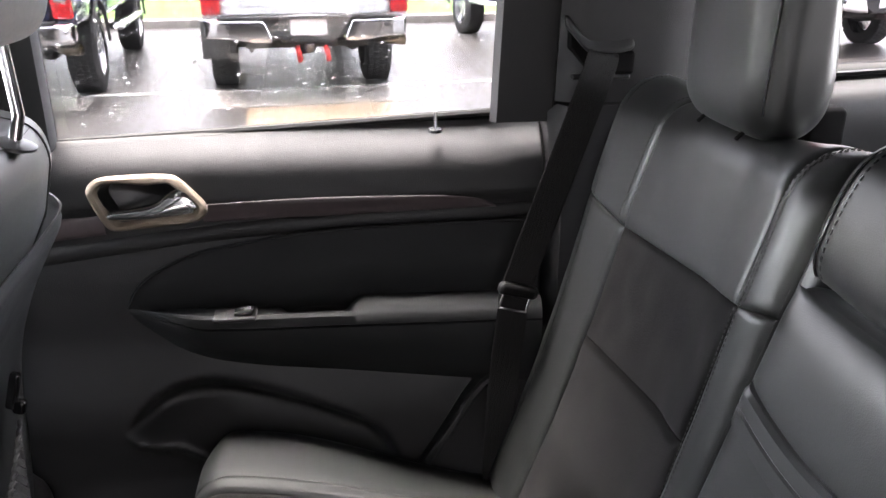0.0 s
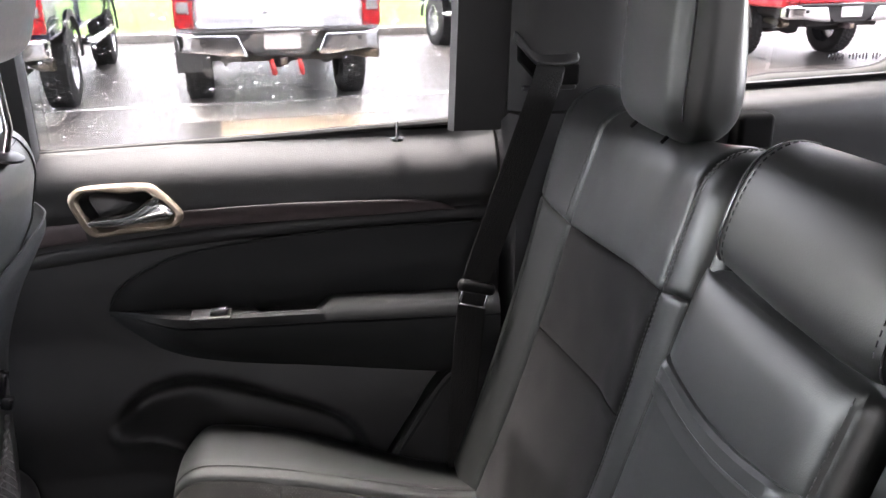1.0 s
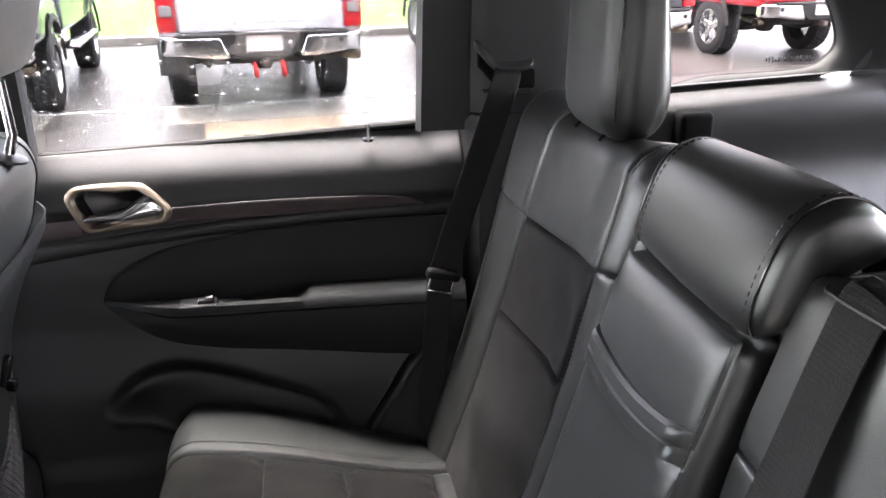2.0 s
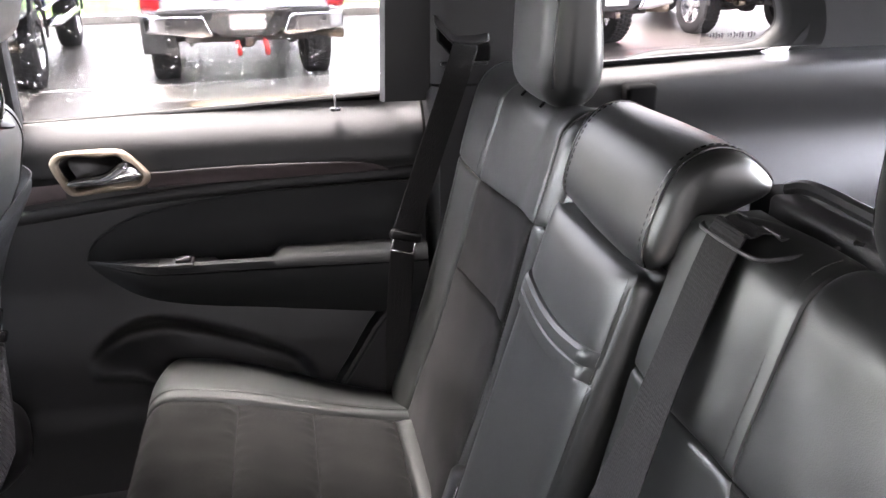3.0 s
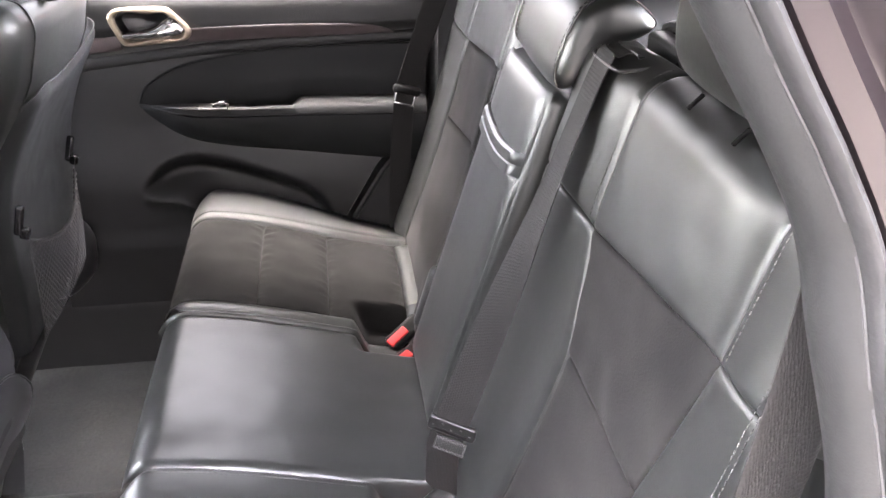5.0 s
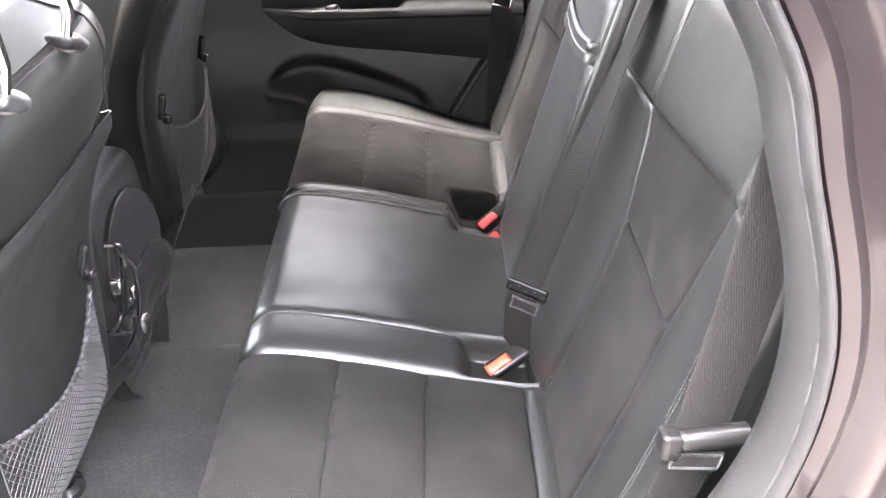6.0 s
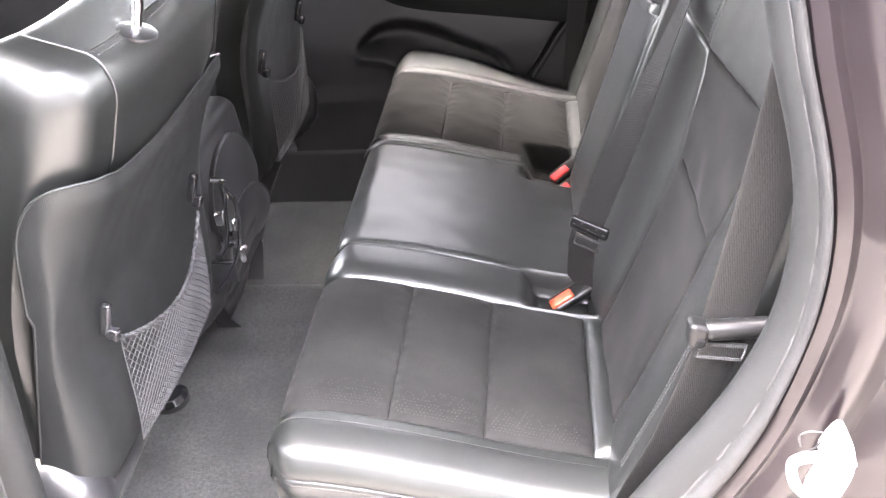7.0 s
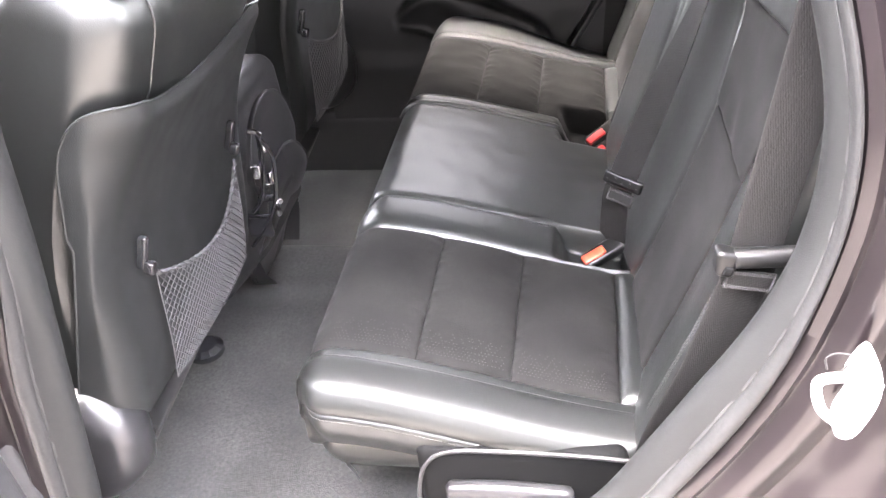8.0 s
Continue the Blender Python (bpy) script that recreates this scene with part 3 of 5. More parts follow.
POCKET_TOP = curve([(-0.352, 0.704), (-0.33, 0.727), (-0.29, 0.759), (-0.25, 0.772), (-0.21, 0.774), (-0.127, 0.754), (-0.02, 0.710), (0.04, 0.675), (0.068, 0.640), (0.082, 0.60)])
POCKET_LOW = curve([(-0.352, 0.696), (-0.31, 0.690), (-0.266, 0.682), (-0.235, 0.664), (-0.205, 0.638), (-0.15, 0.595), (-0.03, 0.56), (0.09, 0.55)])


def lining_y(x, z):
    """Depth of the door lining: belt shoulder, map pocket with a soft lower lip, lower edge."""
    y = 1.150 + 0.006 * smooth(1.04, 1.10, z) + 0.044 * smooth(1.085, 1.185, z) ** 1.4 - 0.030 * smooth(0.86, 0.70, z)
    y += 0.012 * smooth(1.065, 1.045, z) * smooth(0.94, 1.02, z)
    if -0.36 < x < 0.10:
        top, low = POCKET_TOP(x), POCKET_LOW(x)
        high = max(0.001, top - low)
        t = (z - low) / high
        deep = 0.074 * smooth(0.0, 0.06, high) * smooth(0.095, 0.02, x)
        y += deep * smooth(-0.10, 0.85, t) * smooth(0.016, -0.052, z - top)
        y -= 0.012 * math.exp(-((z - low + 0.006) / 0.016) ** 2) * smooth(-0.355, -0.33, x) * smooth(-0.10, -0.18, x)
    y -= 0.010 * smooth(0.62, 0.56, z)
    return y


REAR = curve([(0.36, -0.02), (0.45, 0.02), (0.573, 0.093), (0.68, 0.158), (0.751, 0.205), (0.80, 0.27), (0.84, 0.312), (0.88, 0.318), (1.3, 0.318)])
# outline of the handle surround
RING = [(-0.362, 1.086), (-0.353, 1.101), (-0.335, 1.107), (-0.29, 1.109), (-0.25, 1.108), (-0.232, 1.102), (-0.205, 1.075), (-0.195, 1.058), (-0.202, 1.043), (-0.222, 1.036), (-0.28, 1.031), (-0.322, 1.028), (-0.338, 1.033), (-0.350, 1.055)]
ring = spline([(x, 0, z) for x, z in RING], 5, closed=True)
rc = Vector((-0.278, 0, 1.07))


def in_ring(x, z, k=0.93):
    """Whether a place on the lining lies inside the handle's opening."""
    hit, n = False, len(ring)
    for i in range(n):
        a, b = rc + (ring[i] - rc) * k, rc + (ring[i - 1] - rc) * k
        if (a.z > z) != (b.z > z) and x < (b.x - a.x) * (z - a.z) / (b.z - a.z) + a.x:
            hit = not hit
    return hit


zs = span(0.40, 0.86, 110) + span(0.87, 1.0, 26)
g = Geo().grid(lambda q, w: (lambda z: (lerp(-0.56, REAR(z), q), lining_y(lerp(-0.56, REAR(z), q), z) + 0.03 * smooth(0.985, 1.0, q), z))(lerp(0.38, BELT(lerp(-0.56, 0.318, q)), w)), span(0, 1, 190), [(z - 0.40) / 0.60 for z in zs])
g.grid(lambda x, k: (x, lining_y(x, BELT(x)) + (0.0, 0.004, 0.012, 0.022)[k], BELT(x) + (0.0, 0.005, 0.007, 0.004)[k]), span(-0.56, 0.318, 40), range(4))
g.f = [f for f in g.f if not in_ring(sum(g.v[i][0] for i in f) / 4, sum(g.v[i][2] for i in f) / 4)]
part("lining", g, PLASTIC, door, "charcoal moulded lining with a map pocket")
part("window_seal", Geo().tube([(x, 1.196, BELT(x) + 0.004) for x in span(-0.56, 0.30, 30)], 0.006, 8), RUBBER, door)
part("outer_skin", Geo().rbox((-0.13, 1.235, 0.75), (0.88, 0.03, 0.74), 0.01, 2), PAINT, door)

# armrest: a long leather panel with a ledge, tapering to a point
ARM_UP = curve([(-0.326, 0.905), (-0.318, 0.925), (-0.30, 0.947), (-0.25, 0.975), (-0.20, 0.990), (-0.04, 1.010), (0.12, 1.015), (0.30, 1.016)])
ARM_LEDGE = curve([(-0.326, 0.900), (-0.27, 0.893), (-0.15, 0.884), (0.0, 0.880), (0.30, 0.872)])
ARM_LOW = curve([(-0.326, 0.895), (-0.312, 0.876), (-0.25, 0.828), (-0.165, 0.803), (0.0, 0.782), (0.20, 0.756), (0.30, 0.745)])


def ARM_STEP(x):
    """The pad behind the pull cup stands higher."""
    return 0.018 * smooth(0.0, 0.03, x) - 0.012 * smooth(-0.105, -0.09, x) * smooth(0.01, -0.005, x)


def arm_upper(x, t):
    z = lerp(ARM_LEDGE(x) + 0.010 * smooth(-0.326, -0.25, x) + ARM_STEP(x) - 0.006, ARM_UP(x), t)
    e = math.sin(math.pi * min(1, t)) * 0.006
    cup = 0.012 * math.exp(-(((x + 0.04) / 0.055) ** 4)) * math.exp(-(((t - 0.0) / 0.16) ** 2))
    return (x, lining_y(x, z) - 0.005 - e * 0.8 * smooth(-0.326, -0.26, x) + cup, z)


def arm_front(x, k):
    prof = [(0.0, 0.010, 1), (0.012, 0.011, 1), (0.035, 0.013, 1), (0.052, 0.017, 1), (0.061, 0.019, 1), (0.067, 0.015, 1), (0.0695, 0.002, 1), (0.0655, -0.0005, 1), (0.069, -0.003, 1)]
    w = smooth(-0.328, -0.20, x)
    z0, z1 = ARM_LEDGE(x), ARM_LOW(x)
    base = lining_y(x, ARM_UP(x)) + 0.002
    if k < len(prof):
        a, b, _ = prof[k]
        return (x, base - a * (0.10 + 0.90 * w), z0 + b * (0.2 + 0.8 * w) + (ARM_STEP(x) * (1.0, 1.0, 0.95, 0.75, 0.3, 0, 0, 0, 0)[k] if ARM_STEP(x) > 0 else ARM_STEP(x) * (1, 1, 0.6, 0, 0, 0, 0, 0, 0)[k]))
    t = (k - len(prof) + 1) / 8
    top = z0 - 0.003 * (0.2 + 0.8 * w)
    a = lerp(0.069 * (0.10 + 0.90 * w), 0.0, t ** 1.6)
    yb = lerp(base, lining_y(x, z1) - 0.001, t)
    return (x, yb - a, lerp(top, z1, t))


arm = part("armrest", Geo().grid(arm_front, span(-0.326, 0.30, 70), range(17)), VINYL, door, "black padded armrest")
part("insert", Geo().grid(arm_upper, span(-0.326, 0.30, 110), span(0, 1, 26)), VINYL, arm)
part("piping", Geo().tube([(x, lining_y(x, ARM_UP(x)) - 0.006, ARM_UP(x)) for x in span(-0.326, 0.30, 70)], 0.0022, 6), VINYL, arm)
g = Geo()
for dz in (-0.0215, -0.0295):
    stitches(g, [(x, arm_front(x, 7)[1] - 0.002, arm_front(x, 7)[2] + (dz + 0.0255) * 1.3) for x in span(-0.28, 0.28, 40)], 0.003, 0.002, 0.0005)
part("stitching", g, STITCH, arm)
g = Geo().rbox((-0.165, 1.104, 0.902), (0.062, 0.036, 0.008), 0.003, 2, m=None)
switch = part("window_switch", g, PLASTIC, door)
part("rocker", Geo().rbox((-0.152, 1.102, 0.909), (0.028, 0.020, 0.010), 0.003, 2, fn=lambda a, b, c: (a, b, c + a * 0.15)), GLOSSBLACK, switch)

part("icon", Geo().rbox((-0.146, 1.0995, 0.9152), (0.009, 0.006, 0.0016), 0.0005, 1), ALLOY, switch)

# dark trim strip and its fold
TT = curve([(-0.52, 1.034), (-0.40, 1.045), (-0.36, 1.047), (-0.28, 1.058), (-0.20, 1.062), (-0.04, 1.066), (0.12, 1.063), (0.18, 1.059), (0.21, 1.052), (0.235, 1.040)])
TB = curve([(-0.52, 1.000), (-0.36, 1.017), (-0.20, 1.031), (0.0, 1.034), (0.12, 1.036), (0.235, 1.038)])
for x0, x1 in ((-0.52, -0.345), (-0.205, 0.235)):
    part("trim_strip", Geo().grid(lambda x, t: (x, lining_y(x, lerp(TB(x), TT(x), t)) - 0.002 - 0.005 * math.sin(math.pi * t) ** 0.5, lerp(TB(x), TT(x), t)), span(x0, x1, 50), eased(8)), TRIM, door, "dark brown satin trim strip")
FOLD = curve([(-0.55, 0.972), (-0.42, 0.988), (-0.197, 1.012), (0.007, 1.024), (0.25, 1.030), (0.30, 1.031)])
part("fold", Geo().grid(lambda x, a: (x, lining_y(x, FOLD(x)) + 0.004 - 0.010 * math.cos(a), FOLD(x) + 0.014 * math.sin(a)), span(-0.56, 0.305, 50), span(-1.5, 1.5, 8)), PLASTIC, door)

# handle: bronze surround, dark bowl, chrome lever
def ring_fn(i, k):
    p = ring[i]
    d = (rc - p).normalized()
    s = [(0.0, 0.0), (0.001, 0.006), (0.005, 0.009), (0.011, 0.009), (0.015, 0.005), (0.016, -0.006)][k]
    q = p + d * s[0]
    return (q.x, 1.1485 + 0.15 * max(0, q.z - 1.06) - s[1], q.z)


bezel = part("handle_surround", Geo().grid(ring_fn, range(len(ring)), range(6), close_u=True), BRONZE, door, "satin bronze handle surround")
part("bowl", Geo().grid(lambda i, k: ((ring[i] + (rc - ring[i]) * (0.2, 0.3, 0.6, 0.999)[k]).x, lining_y(-0.28, 1.07) + (-0.006, 0.020, 0.030, 0.032)[k], (ring[i] + (rc - ring[i]) * (0.2, 0.3, 0.6, 0.999)[k]).z), range(len(ring)), range(4), close_u=True), SATIN, bezel)
LZ = curve([(-0.338, 1.050), (-0.30, 1.052), (-0.27, 1.055), (-0.245, 1.063), (-0.225, 1.066), (-0.211, 1.062)])
LH = curve([(-0.338, 0.004), (-0.332, 0.0075), (-0.30, 0.010), (-0.27, 0.013), (-0.245, 0.021), (-0.225, 0.022), (-0.213, 0.014), (-0.211, 0.004)])
g = Geo().grid(lambda x, a: (x, 1.150 - 0.010 * math.cos(a) * (1 + 0.4 * math.sin((x + 0.34) * 24)), LZ(x) + LH(x) * math.sin(a)), span(-0.338, -0.211, 30), [2 * math.pi * k / 14 for k in range(14)], close_v=True)
part("lever", g, CHROME, bezel, "chrome door lever")
g = Geo().disc((0.142, 1.166, 1.158), (0, 0, 1), 0.011, 0.006, 20)
pin = part("lock_pin", g, GLOSSBLACK, door)
part("stem", Geo().tube([(0.142, 1.166, 1.158), (0.142, 1.166, 1.186), (0.142, 1.166, 1.1865)], lambda t: 0.0032 if t < 0.9 else 0.002, 10), CHROME, pin)

# window opening: frame posts, glass with rain drops
g = Geo()
g.grid(lambda z, k: ((0.232, 0.228, 0.236, 0.32, 0.33)[k] + 0.02 * (z - 1.19), (1.20, 1.185, 1.172, 1.172, 1.20)[k] - 0.10 * (z - 1.19), z), span(1.165, 1.55, 10), range(5))
part("rear_post", g, PLASTIC, door, "black rear window post lining")
g = Geo()
g.grid(lambda z, k: ((-0.47, -0.46, -0.405, -0.400, -0.405)[k] + 0.03 * (z - 1.19), (1.20, 1.17, 1.168, 1.178, 1.21)[k] - 0.10 * (z - 1.19), z), span(1.14, 1.55, 10), range(5))
part("front_post", g, PLASTIC, door)
part("top_rail", Geo().rbox((-0.08, 1.165, 1.555), (0.9, 0.05, 0.05), 0.015), PLASTIC, door)
pane = part("pane", Geo().rbox((-0.08, 1.194, 1.37), (0.68, 0.004, 0.47), 0.001, 1, fn=lambda a, b, c: (a, b - 0.10 * (c + 0.18), c)), WINDOW, door, "clear door glass with rain drops")
pane.visible_shadow = False
rng = random.Random(4)
g = Geo()
for _ in range(320):
    x, z, r = rng.uniform(-0.40, 0.22), rng.uniform(1.17, 1.45), 0.0011 + 0.0028 * rng.random() ** 3
    g.disc((x, 1.199 - 0.10 * (z - 1.19), z), (0, 1, 0.1), r, r * 0.9, 8, 0.35)
drops = part("rain_drops", g, DROPLET, pane, "scattered rain drops")
tagged(drops, kind="stuff")

# ---- far pillar, quarter panel and windows ----
pillar = thing("wall_far_pillar", "black plastic pillar lining with a belt outlet", "pillar", kind="structure")


def pillar_fn(x, z):
    y = 1.135 + 0.02 * smooth(0.35, 0.31, x) - 0.09 * (z - 1.19) + 0.03 * smooth(0.46, 0.60, x)
    return (x, y, z)


part("lining", Geo().grid(pillar_fn, span(0.318, 0.60, 30), span(1.20, 1.56, 20)), PLASTIC, pillar)
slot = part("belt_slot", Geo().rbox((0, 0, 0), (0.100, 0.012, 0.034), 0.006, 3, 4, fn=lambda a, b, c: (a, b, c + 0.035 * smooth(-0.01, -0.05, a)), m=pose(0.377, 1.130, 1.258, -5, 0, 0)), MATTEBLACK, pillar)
part("outlet_hood", Geo().rbox((0, 0, 0), (0.104, 0.016, 0.022), 0.008, 4, 10, fn=lambda a, b, c: (a, b - 0.008 * math.cos(a * 22) * smooth(0.01, -0.015, c), c + 0.040 * smooth(-0.010, -0.062, a) + 0.006 * smooth(0.02, 0.06, a)), m=pose(0.374, 1.133, 1.281, -5, 0, 0)), PLASTIC, slot)
part("lower_lining", Geo().grid(lambda x, z: (x, 1.125 + 0.09 * smooth(REAR(z) + 0.012, REAR(z) - 0.02, x), min(z, 1.10 + 0.097 * smooth(0.29, 0.32, x))), span(-0.10, 0.70, 80), span(0.36, 1.197, 40)), PLASTIC, pillar)
part("edge_seal", Geo().tube([(REAR(z) + 0.010, 1.118, z) for z in span(0.40, 0.80, 16)], 0.008, 8), RUBBER, pillar)
part("outlet_lip", Geo().rbox((0.378, 1.130, 1.238), (0.088, 0.012, 0.008), 0.004, 3), PLASTIC, slot)
part("seam_seal", Geo().tube([(0.318, 1.178 - 0.09 * (z - 1.19), z) for z in span(0.9, 1.55, 12)], 0.006, 8), RUBBER, pillar)

quarter = thing("wall_far_quarter", "black plastic load bay side lining under the quarter window", "side lining", kind="structure")
QB = curve([(0.55, 1.222), (0.69, 1.228), (1.0, 1.240), (1.3, 1.25)])


QZ = curve([(0, 0.70), (0.3, 0.95), (0.5, 1.08), (0.62, 1.160), (0.68, 1.184), (0.74, 1.198), (0.86, 1.206), (1.0, 1.214)])
QY = curve([(0, 1.02), (0.3, 1.055), (0.5, 1.108), (0.62, 1.094), (0.68, 1.096), (0.74, 1.108), (0.86, 1.155), (1.0, 1.203)])


def quarter_fn(x, t):
    y = QY(t)
    return (x, y, QZ(t) + (QB(x) - 1.222) * smooth(0.5, 0.72, t))


part("lining", Geo().grid(quarter_fn, span(0.56, 1.75, 40), span(0, 1, 70)), PLASTIC, quarter, "charcoal plastic side lining")
QW = [(0.60, 1.228), (0.80, 1.233), (0.98, 1.240), (1.035, 1.262), (1.05, 1.30), (1.01, 1.38), (0.93, 1.50), (0.80, 1.53), (0.60, 1.53)]
qloop = spline([(x, 0, z) for x, z in QW], 6, closed=True)
qc = Vector((0.80, 0, 1.38))


def qframe(i, k):
    p = qloop[i]
    d = (p - qc).normalized()
    o, y = [(-0.004, 1.222), (0.0, 1.205), (0.006, 1.197), (0.02, 1.192), (0.05, 1.185), (0.09, 1.17)][k]
    q = p + d * o
    return (q.x, y - 0.06 * max(0, q.z - 1.25), max(q.z, QB(q.x) - 0.002) if k > 3 else q.z)


part("window_surround", Geo().grid(qframe, range(len(qloop)), range(3, 6), close_u=True), VINYL, quarter)
part("window_gasket", Geo().grid(qframe, range(len(qloop)), range(0, 4), close_u=True), LIP, quarter)
qpane = part("pane", Geo().grid(lambda i, k: (qc.x + (qloop[i].x - qc.x) * k, 1.215 - 0.06 * (qc.z + (qloop[i].z - qc.z) * k - 1.25), qc.z + (qloop[i].z - qc.z) * k), range(len(qloop)), (0.001, 1.0), close_u=True), PRIVACY, quarter)
qpane.visible_shadow = False
g = Geo()
for k in range(16):
    if k % 7 != 5:
        g.rbox((0.905 + k * 0.0065, 1.209, 1.262), (0.0030, 0.001, 0.007 + 0.003 * (k % 3)), 0.0004, 1)
part("etched_mark", g, GLOSSBLACK, qpane)
QE = curve([(1.18, 0.98), (1.24, 1.02), (1.30, 1.06), (1.38, 1.02), (1.50, 0.94), (1.62, 0.86)])
part("rear_pillar_lining", Geo().grid(lambda q, z: (lerp(QE(z) + 0.05, 1.78, q), 1.182 - 0.06 * max(0, z - 1.25) - 0.03 * smooth(0.1, 0.6, q), z), span(0, 1, 12), span(1.20, 1.60, 20)), VINYL, quarter)
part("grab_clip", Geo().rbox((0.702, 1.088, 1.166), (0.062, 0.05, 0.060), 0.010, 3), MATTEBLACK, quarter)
g = Geo().grid(lambda a, k: (1.12 + math.cos(a) * (0.022, 0.019, 0.013, 0.012)[k], (1.112, 1.098, 1.098, 1.118)[k], 1.000 + math.sin(a) * 1.35 * (0.022, 0.019, 0.013, 0.012)[k]), [2 * math.pi * i / 24 for i in range(24)], range(4), close_u=True)
part("bag_hook", g, GLOSSBLACK, quarter)

block("wall_far_body_side", "dark metallic painted body side", 0.33, 1.80, 1.22, 1.26, 0.36, 1.20, PAINT, 0.01)
block("wall_far_pillar_skin", "dark painted pillar between the windows", 0.30, 0.58, 1.19, 1.22, 1.18, 1.60, PAINT, 0.01)
block("roof_rail_far", "black cloth edge of the roof lining", -1.6, 1.75, 1.05, 1.20, 1.53, 1.62, HEADLINER, 0.03)
block("wall_far_b_pillar", "black plastic door pillar", -0.55, -0.455, 1.155, 1.21, 0.36, 1.58, PLASTIC, 0.02)
block("wall_near_b_pillar", "black plastic door pillar", -0.66, -0.53, -0.40, -0.30, 0.36, 1.58, PLASTIC, 0.02)
block("wall_near_quarter", "black plastic load bay side lining", 0.62, 1.75, -0.40, -0.33, 0.36, 1.20, PLASTIC, 0.03)

# ---- rear bench: cushions, backs, head restraints ----
BASE = Vector((0.235, 0, 0.620))
V_STRAIGHT, R_TOP = 0.606, 0.042


def back_surface(u0, u1, bolster=0.014, edge=0.035, edge1=0.035):
    """Surface of a seat back: straight up, then rolled over the top; raised and rounded at both sides."""
    def surf(u, v, h):
        e = min(u - u0, u1 - u)
        H = h + bolster * smooth(0.16, 0.05, e)
        w = edge if u - u0 < u1 - u else edge1
        if e < w:
            q = max(0.0, 1 - e / w)
            H -= w * (1 - math.sqrt(max(0.0, 1 - q * q)))
        H -= 0.010 * math.sin(math.pi * min(1, max(0, v / 0.5)))
        if v <= V_STRAIGHT:
            p, nn = BASE + SEAT_D * v, SEAT_N
        else:
            a = min((v - V_STRAIGHT) / R_TOP, 1.9)
            rest = (v - V_STRAIGHT) - a * R_TOP
            c = BASE + SEAT_D * V_STRAIGHT - SEAT_N * R_TOP
            nn = SEAT_N * math.cos(a) + SEAT_D * math.sin(a)
            tang = -SEAT_N * math.sin(a) + SEAT_D * math.cos(a)
            p = c + nn * R_TOP + tang * rest
        return p + nn * H + Vector((0, u, 0))
    return surf


def seat_body(u0, u1, parent):
    """The padded core and carpeted rear of a seat back."""
    c = BASE + SEAT_D * 0.30 - SEAT_N * 0.052
    m = Matrix((SEAT_N.to_4d(), (0, 1, 0, 0), SEAT_D.to_4d(), (0, 0, 0, 1))).transposed()
    m.translation = c + Vector((0, (u0 + u1) / 2, 0))
    m[3][3] = 1
    for r in range(3):
        m[3][r] = 0
    return part("backrest", Geo().rbox((-0.02, 0, -0.01), (0.095, u1 - u0 - 0.004, 0.66), 0.04, 3, m=m), LEATHER, parent)


V_END = V_STRAIGHT + 0.105


def seam_line(surf, pts, h=0.004, n=10):
    out = []
    for a, b in zip(pts, pts[1:]):
        out += [surf(lerp(a[0], b[0], t), lerp(a[1], b[1], t), h) for t in span(0, 1, n)]
    return out


